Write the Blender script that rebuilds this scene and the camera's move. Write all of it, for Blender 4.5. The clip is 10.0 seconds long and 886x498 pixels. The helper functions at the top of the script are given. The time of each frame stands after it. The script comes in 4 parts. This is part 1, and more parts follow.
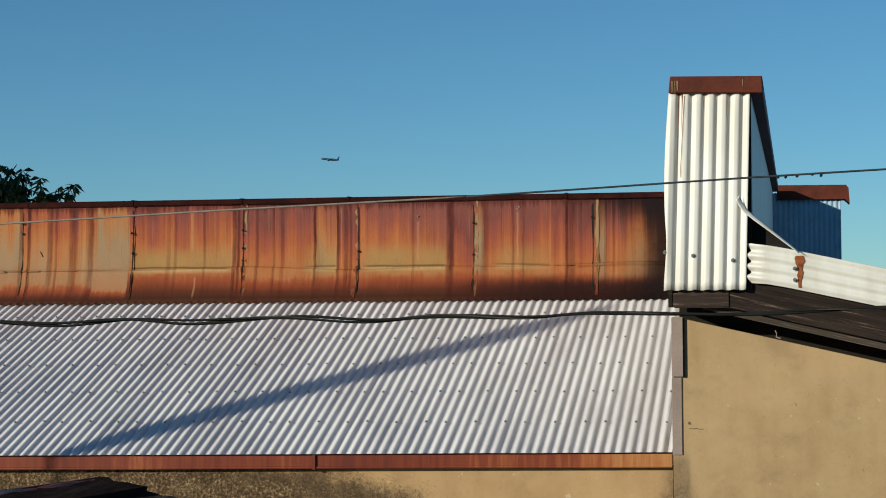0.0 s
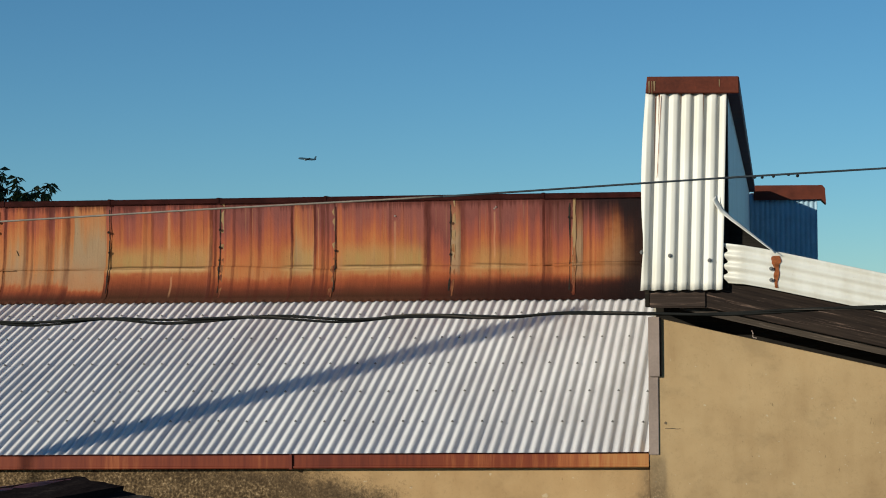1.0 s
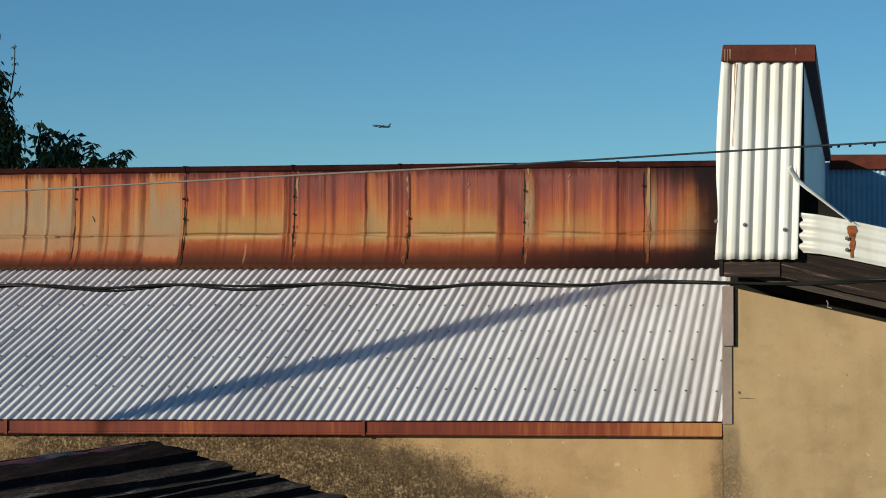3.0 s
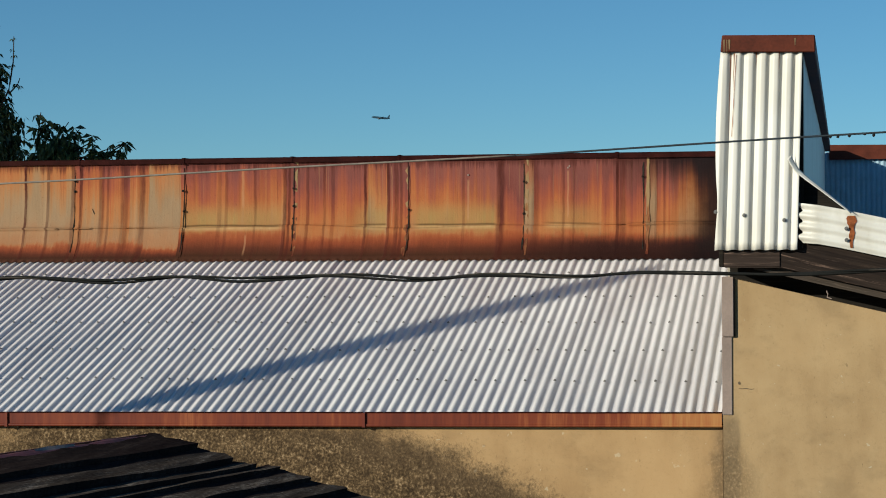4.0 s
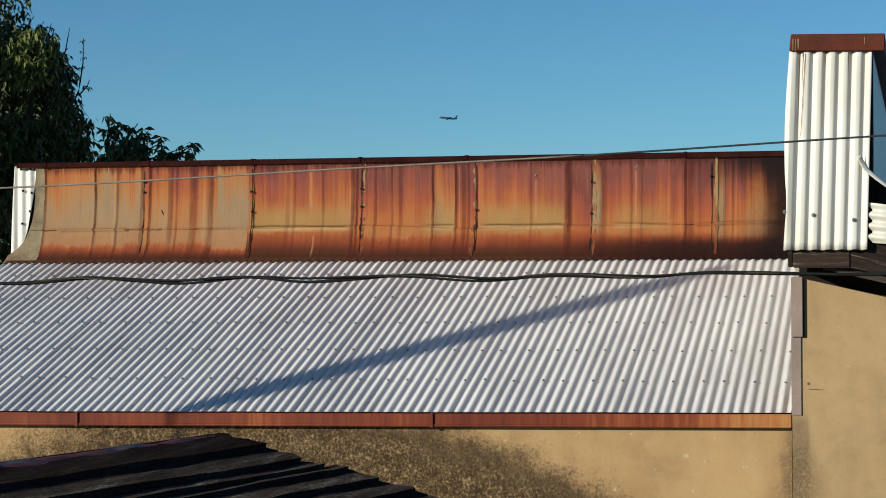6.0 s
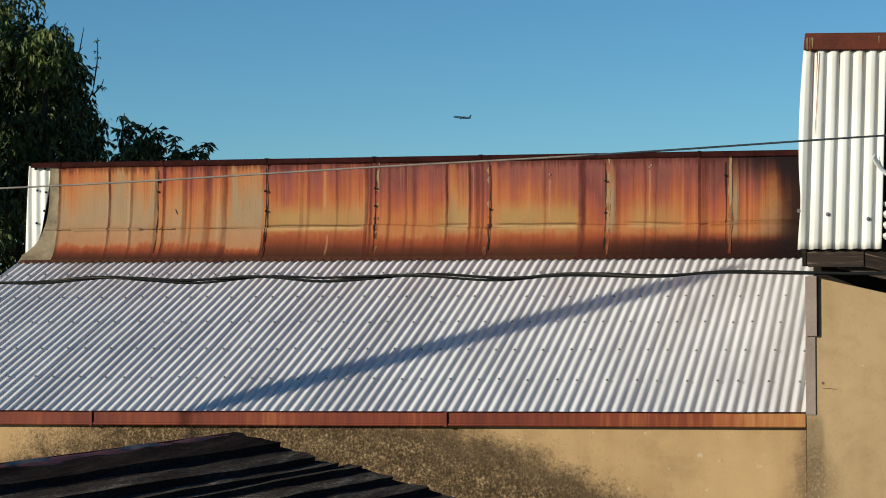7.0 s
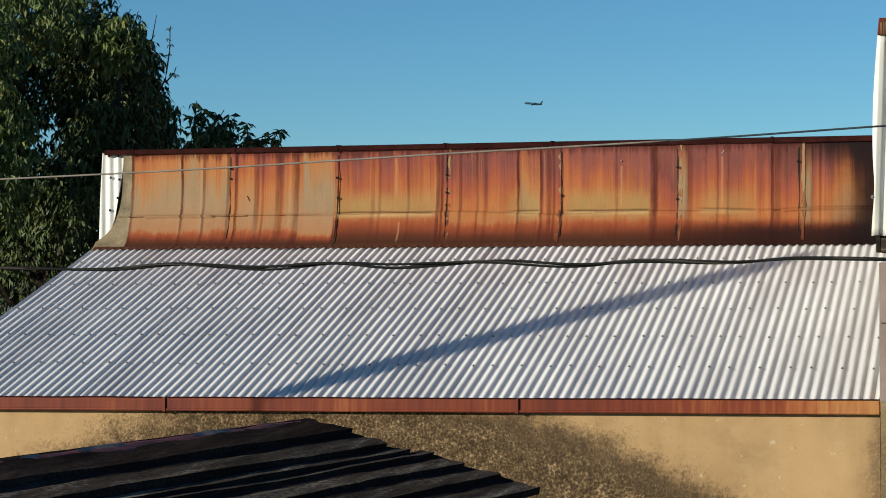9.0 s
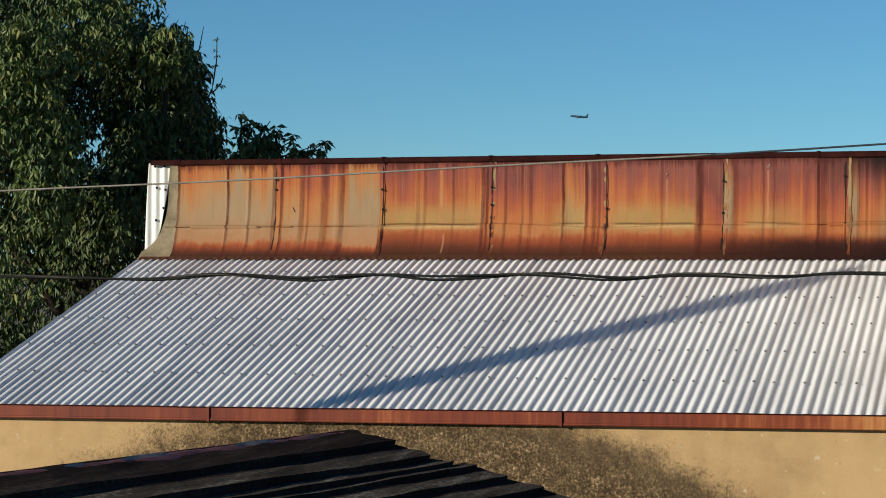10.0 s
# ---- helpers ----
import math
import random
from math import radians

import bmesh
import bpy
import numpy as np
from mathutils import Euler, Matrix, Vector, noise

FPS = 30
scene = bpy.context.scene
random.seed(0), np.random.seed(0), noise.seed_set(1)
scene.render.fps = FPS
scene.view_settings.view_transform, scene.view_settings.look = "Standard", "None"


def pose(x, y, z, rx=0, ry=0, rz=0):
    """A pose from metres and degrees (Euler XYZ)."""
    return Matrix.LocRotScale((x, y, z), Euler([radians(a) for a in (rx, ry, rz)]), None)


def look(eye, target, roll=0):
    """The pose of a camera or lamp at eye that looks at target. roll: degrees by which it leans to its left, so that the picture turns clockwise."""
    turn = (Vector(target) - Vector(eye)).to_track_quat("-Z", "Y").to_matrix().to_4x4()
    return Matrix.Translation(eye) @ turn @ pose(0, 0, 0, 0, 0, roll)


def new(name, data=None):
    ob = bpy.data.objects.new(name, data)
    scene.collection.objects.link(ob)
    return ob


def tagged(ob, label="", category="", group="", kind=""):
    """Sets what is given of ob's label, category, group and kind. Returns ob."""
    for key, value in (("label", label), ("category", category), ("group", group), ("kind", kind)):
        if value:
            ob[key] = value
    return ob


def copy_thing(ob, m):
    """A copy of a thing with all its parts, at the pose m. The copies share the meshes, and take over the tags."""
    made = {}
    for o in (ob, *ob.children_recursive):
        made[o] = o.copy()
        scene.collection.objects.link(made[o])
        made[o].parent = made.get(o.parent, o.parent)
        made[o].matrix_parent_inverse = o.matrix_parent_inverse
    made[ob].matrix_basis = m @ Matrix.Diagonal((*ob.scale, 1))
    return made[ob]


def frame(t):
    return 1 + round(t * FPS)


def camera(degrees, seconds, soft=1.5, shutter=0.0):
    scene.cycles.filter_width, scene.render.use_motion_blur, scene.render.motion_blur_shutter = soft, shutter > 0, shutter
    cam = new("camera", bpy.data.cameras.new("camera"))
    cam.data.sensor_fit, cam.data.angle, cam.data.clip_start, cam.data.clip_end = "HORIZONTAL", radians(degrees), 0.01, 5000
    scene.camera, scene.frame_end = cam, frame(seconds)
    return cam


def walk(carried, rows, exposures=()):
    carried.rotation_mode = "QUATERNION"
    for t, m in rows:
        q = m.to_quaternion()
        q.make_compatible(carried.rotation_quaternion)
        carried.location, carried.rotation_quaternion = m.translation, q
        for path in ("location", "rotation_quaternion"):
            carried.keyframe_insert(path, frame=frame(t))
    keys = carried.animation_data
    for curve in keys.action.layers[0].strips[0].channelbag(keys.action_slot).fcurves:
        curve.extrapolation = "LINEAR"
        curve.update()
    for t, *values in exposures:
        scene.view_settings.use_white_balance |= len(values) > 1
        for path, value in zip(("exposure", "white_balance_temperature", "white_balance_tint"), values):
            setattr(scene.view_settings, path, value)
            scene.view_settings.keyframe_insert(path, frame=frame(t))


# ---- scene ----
EYE = (7.032, -18.193, 3.9)
# seconds, yaw, pitch, roll
TURNS = [
    (0.0, 9.223, 1.721, -0.479),
    (0.5, 8.933, 1.474, -0.654),
    (1.0, 8.608, 1.708, -0.427),
    (1.5, 8.830, 1.397, -0.172),
    (2.0, 9.692, 1.013, 0.093),
    (2.5, 10.490, 0.869, 0.021),
    (2.7, 10.533, 0.895, -0.032),
    (3.8, 10.590, 0.633, -0.185),
    (4.0, 10.557, 0.626, -0.235),
    (4.5, 10.839, 0.630, -0.355),
    (5.0, 11.110, 0.546, -0.245),
    (5.5, 11.372, 0.543, -0.273),
    (5.7, 11.853, 0.692, -0.255),
    (6.8, 12.700, 0.405, -0.308),
    (7.0, 12.732, 0.625, -0.287),
    (7.5, 12.883, 0.187, -0.132),
    (8.0, 13.387, 0.130, 0.046),
    (8.5, 13.997, 0.147, -0.157),
    (9.0, 14.638, 0.276, -0.320),
    (9.5, 15.550, 0.441, -0.089),
    (10.0, 15.826, 0.602, 0.107),
]
cam = camera(23.32, 10.0, soft=1.0)
walk(cam, [(t, pose(*EYE, 90 + pitch, -roll, yaw)) for t, yaw, pitch, roll in TURNS],
     [(0.0, 0.22, 5400, 0), (2.7, 0.26, 5400, 0), (5.7, 0.32, 5400, 0), (10.0, 0.45, 5440, 0)])

# ---- light: low warm sun from behind on the left, clear sky ----
SUN_EL = radians(16.5)
SUN_AZ = Vector((-0.73, -0.68)).normalized()
to_sun = Vector((SUN_AZ.x * math.cos(SUN_EL), SUN_AZ.y * math.cos(SUN_EL), math.sin(SUN_EL)))
world = bpy.data.worlds.new("sky")
scene.world = world
world.use_nodes = True
wn = world.node_tree.nodes
sky = wn.new("ShaderNodeTexSky")
sky.sky_type = "NISHITA"
sky.sun_disc = False
sky.sun_elevation = SUN_EL
sky.sun_rotation = math.atan2(to_sun.x, to_sun.y) % (2 * math.pi)
sky.altitude = 2500
sky.air_density, sky.dust_density, sky.ozone_density = 1.0, 0.0, 2.9
air = wn.new("ShaderNodeMix")
air.data_type, air.blend_type = "RGBA", "MULTIPLY"
air.inputs[0].default_value, air.inputs[7].default_value = 1.0, (0.87, 1.02, 0.985, 1)
world.node_tree.links.new(sky.outputs[0], air.inputs[6])
world.node_tree.links.new(air.outputs[2], wn["Background"].inputs[0])
wn["Background"].inputs[1].default_value = 0.062
sun = new("sun", bpy.data.lights.new("sun", "SUN"))
sun.data.energy, sun.data.angle, sun.data.color = 4.8, radians(0.53), (1.0, 0.81, 0.58)
sun.matrix_world = look(to_sun * 60, (0, 0, 0))


# ---- small tools ----
def shader(name, rough=0.6, metal=0.0, gloss=0.5):
    m = bpy.data.materials.new(name)
    m.use_nodes = True
    nt = m.node_tree
    b = nt.nodes["Principled BSDF"]
    b.inputs["Roughness"].default_value, b.inputs["Metallic"].default_value = rough, metal
    b.inputs["Specular IOR Level"].default_value = gloss
    return m, nt, b


def node(nt, kind, ins=(), **props):
    n = nt.nodes.new(kind)
    if "operation" in props:
        n.operation, n.use_clamp = props["operation"], props.get("use_clamp", False)
    if "data_type" in props:
        n.data_type, n.blend_type = props["data_type"], props["blend_type"]
    if "interpolation_type" in props:
        n.interpolation_type = props["interpolation_type"]
    for k, v in dict(ins).items():
        if hasattr(v, "is_output"):
            nt.links.new(v, n.inputs[k])
        else:
            n.inputs[k].default_value = v
    return n


def calc(nt, op, a, b=0.0, clamp=False):
    return node(nt, "ShaderNodeMath", {0: a, 1: b}, operation=op, use_clamp=clamp).outputs[0]


def noise_tex(nt, vec, scale, detail=4, rough=0.55):
    return node(nt, "ShaderNodeTexNoise", {"Vector": vec, "Scale": scale, "Detail": detail, "Roughness": rough}).outputs["Fac"]


def stretched(nt, vec, sx, sy, sz):
    n = nt.nodes.new("ShaderNodeVectorMath")
    n.operation = "MULTIPLY"
    nt.links.new(vec, n.inputs[0])
    n.inputs[1].default_value = (sx, sy, sz)
    return n.outputs[0]


def ramp(nt, fac, stops):
    r = node(nt, "ShaderNodeValToRGB", {0: fac})
    e = r.color_ramp.elements
    while len(e) < len(stops):
        e.new(0.5)
    for el, (p, c) in zip(e, stops):
        el.position, el.color = p, (*c, 1) if len(c) == 3 else c
    return r.outputs[0]


def steps(nt, x, rows):
    """A value that changes in steps along x: rows of (x from which it holds, value)."""
    f = node(nt, "ShaderNodeMapRange", {0: x, 1: -1.6, 2: 6.4}).outputs[0]
    r = node(nt, "ShaderNodeValToRGB", {0: f})
    r.color_ramp.interpolation = "CONSTANT"
    e = r.color_ramp.elements
    while len(e) < len(rows):
        e.new(0.5)
    for el, (p, v) in zip(e, rows):
        el.position, el.color = (p + 1.6) / 8.0, (v, v, v, 1)
    return r.outputs[0]


def mixc(nt, fac, a, b, mode="MIX"):
    n = node(nt, "ShaderNodeMix", data_type="RGBA", blend_type=mode)
    for s, v in ((0, fac), (6, a), (7, b)):
        if hasattr(v, "is_output"):
            nt.links.new(v, n.inputs[s])
        else:
            n.inputs[s].default_value = v if s == 0 else (*v, 1)
    return n.outputs[2]


def smooth(nt, v, lo, hi):
    return node(nt, "ShaderNodeMapRange", {0: v, 1: lo, 2: hi}, interpolation_type="SMOOTHSTEP").outputs[0]


def bump(nt, b, height, strength=0.3, dist=0.01):
    n = node(nt, "ShaderNodeBump", {"Height": height, "Strength": strength, "Distance": dist})
    nt.links.new(n.outputs[0], b.inputs["Normal"])


def world_pos(nt):
    p = node(nt, "ShaderNodeNewGeometry").outputs["Position"]
    s = node(nt, "ShaderNodeSeparateXYZ", {0: p})
    return p, s.outputs[0], s.outputs[1], s.outputs[2]


def obj_rand(nt):
    return node(nt, "ShaderNodeObjectInfo").outputs["Random"]


def plain(name, col, rough=0.6, metal=0.0, var=0.25, scale=6.0, grain=60.0, bumps=0.15, gloss=0.2):
    m, nt, b = shader(name, rough, metal, gloss)
    p, x, y, z = world_pos(nt)
    n1 = noise_tex(nt, p, scale)
    n2 = noise_tex(nt, p, grain, 3)
    f = calc(nt, "ADD", calc(nt, "MULTIPLY", n1, 0.65), calc(nt, "MULTIPLY", n2, 0.35))
    c = ramp(nt, f, [(0.3, [v * (1 - var) for v in col]), (0.7, [min(1, v * (1 + var)) for v in col])])
    nt.links.new(c, b.inputs["Base Color"])
    bump(nt, b, n2, bumps, 0.004)
    return m


# ---- materials ----
def make_zinc():
    m, nt, b = shader("pale zinc sheet", 0.45, 0.0, 0.4)
    p, x, y, z = world_pos(nt)
    rnd = obj_rand(nt)
    n1 = noise_tex(nt, stretched(nt, p, 3, 0.7, 0.7), 1.0, 5)
    n2 = noise_tex(nt, p, 45, 3)
    streak = noise_tex(nt, stretched(nt, p, 40, 1.2, 1.2), 1.0, 3)
    f = calc(nt, "ADD", calc(nt, "MULTIPLY", n1, 0.5), calc(nt, "ADD", calc(nt, "MULTIPLY", streak, 0.35), calc(nt, "MULTIPLY", n2, 0.15)))
    f = calc(nt, "ADD", f, calc(nt, "MULTIPLY", calc(nt, "SUBTRACT", rnd, 0.5), 0.12))
    c = ramp(nt, f, [(0.3, (0.53, 0.50, 0.50)), (0.52, (0.70, 0.67, 0.665)), (0.75, (0.79, 0.755, 0.745))])
    grime = smooth(nt, noise_tex(nt, stretched(nt, p, 7, 2.2, 2.2), 1.0, 6, 0.7), 0.62, 0.78)
    c = mixc(nt, calc(nt, "MULTIPLY", grime, 0.30), c, (0.46, 0.44, 0.45))
    dots = smooth(nt, noise_tex(nt, p, 120, 2), 0.62, 0.72)
    c = mixc(nt, calc(nt, "MULTIPLY", dots, 0.35), c, (0.30, 0.28, 0.28))
    nt.links.new(c, b.inputs["Base Color"])
    nt.links.new(ramp(nt, n1, [(0.3, (0.34,) * 3), (0.7, (0.55,) * 3)]), b.inputs["Roughness"])
    bump(nt, b, n1, 0.12, 0.01)
    return m


def make_rust():
    """Weathered flashing: khaki paint that turns to orange, red and violet-brown rust upwards, in runs; a rusted foot;
    darker towards one end.
    """
    m, nt, b = shader("rusted flashing", 0.75, 0.0, 0.08)
    p, x0, y, z = world_pos(nt)
    wav = noise_tex(nt, stretched(nt, p, 2, 0, 5), 1.0, 3)
    x = calc(nt, "ADD", x0, calc(nt, "MULTIPLY", calc(nt, "SUBTRACT", wav, 0.5), 0.022))
    t = calc(nt, "DIVIDE", calc(nt, "SUBTRACT", z, 4.03), 0.92)
    wide = noise_tex(nt, stretched(nt, p, 5, 0.3, 0.4), 1.0, 2, 0.5)
    mid = noise_tex(nt, stretched(nt, p, 17, 0.3, 0.35), 1.0, 3, 0.6)
    fine = noise_tex(nt, stretched(nt, p, 60, 0.5, 0.9), 1.0, 4, 0.65)
    low = noise_tex(nt, stretched(nt, p, 24, 0.5, 4.0), 1.0, 4, 0.7)
    blot = noise_tex(nt, stretched(nt, p, 5, 5, 6), 1.0, 5, 0.6)
    speck = noise_tex(nt, p, 42, 4, 0.7)

    def off(n, k):
        return calc(nt, "MULTIPLY", calc(nt, "SUBTRACT", n, 0.5), k)

    def add(*v):
        out = v[0]
        for q in v[1:]:
            out = calc(nt, "ADD", out, q)
        return out

    def mul(*v):
        out = v[0]
        for q in v[1:]:
            out = calc(nt, "MULTIPLY", out, q)
        return out

    def near(v, at, reach):
        return calc(nt, "SUBTRACT", 1.0, calc(nt, "DIVIDE", calc(nt, "ABSOLUTE", calc(nt, "SUBTRACT", v, at)), reach), True)

    # how much paint each strip of the wall has kept
    kept = steps(nt, x, [(-1.6, 0.90), (-0.68, 1.0), (-0.45, 0.88), (-0.22, 0.5), (-0.10, 0.62), (0.08, 0.46), (0.16, 0.62), (0.29, 0.40), (0.36, 0.64), (0.527, 1.0), (0.842, 0.52), (1.30, 0.46),
                         (1.57, 0.50), (1.88, 0.2), (1.98, 0.34), (2.36, 0.42), (2.67, 0.68), (2.86, 0.28), (3.08, 0.48), (3.59, 0.60), (3.91, 0.16), (4.15, 1.0), (4.225, 0.26), (4.42, 0.40), (4.85, 0.22), (5.26, 1.0),
                         (5.345, 0.42), (5.48, 0.52)])
    v = add(t, off(wide, 0.55), off(mid, 0.75), off(fine, 0.10), off(blot, 0.22), 0.50, mul(kept, -1.0))
    c = ramp(nt, v, [(0.08, (0.275, 0.182, 0.102)), (0.24, (0.305, 0.168, 0.078)), (0.42, (0.345, 0.142, 0.050)), (0.60, (0.320, 0.104, 0.036)), (0.76, (0.265, 0.073, 0.036)), (0.92, (0.200, 0.056, 0.040)), (1.0, (0.150, 0.045, 0.036))])
    # violet-brown bloom towards the top, more to one end
    bl = node(nt, "ShaderNodeMapRange", {0: x, 1: 0.2, 2: 3.6, 3: 0.0, 4: 0.62}).outputs[0]
    top = smooth(nt, add(t, off(mid, 0.9), off(wide, 0.5)), 0.55, 0.98)
    c = mixc(nt, mul(top, bl), c, (0.180, 0.068, 0.058))
    # olive paint left along the crease
    stretch = add(mul(smooth(nt, x, 0.86, 0.92), calc(nt, "SUBTRACT", 1.0, smooth(nt, x, 1.80, 1.90))), mul(smooth(nt, x, 3.08, 3.2), calc(nt, "SUBTRACT", 1.0, smooth(nt, x, 3.86, 3.92))),
                  mul(smooth(nt, x, 4.28, 4.45), calc(nt, "SUBTRACT", 1.0, smooth(nt, x, 4.70, 4.95)), 0.7), mul(smooth(nt, x, 2.5, 2.68), calc(nt, "SUBTRACT", 1.0, smooth(nt, x, 2.84, 2.88)), 0.8))
    olive = mul(stretch, smooth(nt, t, 0.62, 0.40), add(0.62, off(mid, 1.2)))
    c = mixc(nt, olive, c, (0.275, 0.195, 0.070))
    # rust creeping up from the foot
    foot = steps(nt, x, [(-1.6, 0.16), (-0.15, 0.17), (0.50, 0.12), (0.86, 0.29), (1.90, 0.24), (2.66, 0.25), (3.05, 0.26), (4.15, 0.25), (5.26, 0.20)])
    h = calc(nt, "DIVIDE", t, add(foot, off(low, 0.10), off(blot, 0.14), off(fine, 0.03)))
    footc = ramp(nt, calc(nt, "MULTIPLY", h, 0.5), [(0.02, (0.050, 0.018, 0.012)), (0.07, (0.032, 0.010, 0.007)), (0.20, (0.075, 0.017, 0.010)), (0.34, (0.185, 0.040, 0.016)), (0.46, (0.265, 0.070, 0.024)), (0.52, (0.30, 0.100, 0.034))])
    tint = mul(smooth(nt, add(t, off(mid, 0.3), off(blot, 0.3)), 0.50, 0.15), 0.45)
    c = mixc(nt, tint, c, (0.31, 0.105, 0.032))
    c = mixc(nt, mul(smooth(nt, h, 1.25, 0.80), 0.93), c, footc)
    # paler edge just below the crease
    edge = mul(near(t, 0.318, 0.035), stretch, low, 1.25)
    c = mixc(nt, edge, c, (0.44, 0.285, 0.13))
    # shade of the crease, painted in as a dark line
    sag = add(0.343, off(noise_tex(nt, stretched(nt, p, 1.3, 0, 0), 1.0, 2), 0.05))
    line = mul(near(t, sag, 0.016), calc(nt, "MINIMUM", add(stretch, 0.03), 1.0))
    c = mixc(nt, mul(line, 0.85), c, (0.060, 0.034, 0.014))
    # runs along the folds: place, half width, strength
    for at, half, k in ((-1.205, 0.020, 0.8), (-0.680, 0.013, 0.95), (-0.454, 0.014, 0.55), (-0.205, 0.016, 0.6), (-0.120, 0.016, 0.75), (0.086, 0.026, 0.6), (0.149, 0.012, 0.5), (0.315, 0.036, 0.55), (0.492, 0.026, 0.65), (1.249, 0.020, 0.35),
                        (1.316, 0.016, 0.4), (1.600, 0.012, 0.45), (1.885, 0.018, 0.7), (1.930, 0.014, 0.8), (2.106, 0.016, 0.5), (2.268, 0.012, 0.5), (2.349, 0.020, 0.4), (2.659, 0.014, 0.9), (2.878, 0.014, 0.85),
                        (2.955, 0.022, 0.6), (3.000, 0.014, 0.6), (3.587, 0.014, 0.4), (3.934, 0.038, 0.75), (4.257, 0.034, 0.5), (4.520, 0.012, 0.5), (4.615, 0.010, 0.4), (5.014, 0.014, 0.9), (5.062, 0.030, 0.55),
                        (5.365, 0.014, 0.5), (5.440, 0.010, 0.45)):
        band = smooth(nt, near(x, at, half * 1.35), 0.0, 0.6)
        c = mixc(nt, mul(band, k, add(0.62, off(low, 1.5), calc(nt, "MULTIPLY", t, 0.45))), c, (0.055, 0.012, 0.009))
    # pale drips with a light head
    for at, half, lo, hi in ((3.632, 0.016, 0.36, 0.80), (4.560, 0.013, 0.38, 0.88), (1.478, 0.020, 0.50, 0.92), (2.912, 0.008, 0.30, 0.95), (5.645, 0.006, 0.2, 0.9), (1.52, 0.014, 0.02, 0.26)):
        band = mul(smooth(nt, near(x, at, half), 0.0, 0.8), smooth(nt, t, lo, lo + 0.06), smooth(nt, t, hi, hi - 0.03))
        c = mixc(nt, mul(band, 0.42), c, (0.42, 0.22, 0.11))
    # dark and pale hair-thin drips
    c = mixc(nt, mul(smooth(nt, fine, 0.57, 0.70), smooth(nt, t, 0.30, 0.75), 0.38), c, (0.105, 0.026, 0.015))
    pale = smooth(nt, noise_tex(nt, stretched(nt, p, 75, 0.3, 0.9), 1.0, 3), 0.62, 0.72)
    c = mixc(nt, mul(pale, smooth(nt, t, 0.40, 0.75), 0.25), c, (0.36, 0.20, 0.09))
    # ragged darker band along the top edge
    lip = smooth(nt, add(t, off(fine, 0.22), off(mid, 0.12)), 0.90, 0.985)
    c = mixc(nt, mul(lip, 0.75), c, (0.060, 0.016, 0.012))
    # darker towards the end that meets the tower, also at its foot and top
    end_fade = node(nt, "ShaderNodeMapRange", {0: x, 1: 3.4, 2: 5.4, 3: 0.0, 4: 0.40}).outputs[0]
    c = mixc(nt, mul(end_fade, add(0.40, off(mid, 1.4), off(fine, 0.8))), c, (0.085, 0.022, 0.013))
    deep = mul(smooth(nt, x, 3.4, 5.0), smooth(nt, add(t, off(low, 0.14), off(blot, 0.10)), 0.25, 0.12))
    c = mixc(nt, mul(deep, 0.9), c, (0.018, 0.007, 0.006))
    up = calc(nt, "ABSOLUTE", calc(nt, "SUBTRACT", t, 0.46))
    dark_end = smooth(nt, add(x, mul(up, up, 0.5), off(blot, 0.16), off(mid, 0.22)), 5.46, 5.92)
    c = mixc(nt, mul(dark_end, 0.96), c, (0.009, 0.005, 0.005))
    dark_end_top = mul(smooth(nt, x, 4.7, 5.7), smooth(nt, add(t, off(fine, 0.22), off(mid, 0.3)), 0.66, 0.98))
    c = mixc(nt, mul(dark_end_top, 0.93), c, (0.010, 0.006, 0.007))
    c = mixc(nt, mul(smooth(nt, speck, 0.6, 0.75), 0.35), c, (0.08, 0.022, 0.012))
    nt.links.new(c, b.inputs["Base Color"])
    bump(nt, b, add(fine, blot, speck), 0.35, 0.006)
    return m


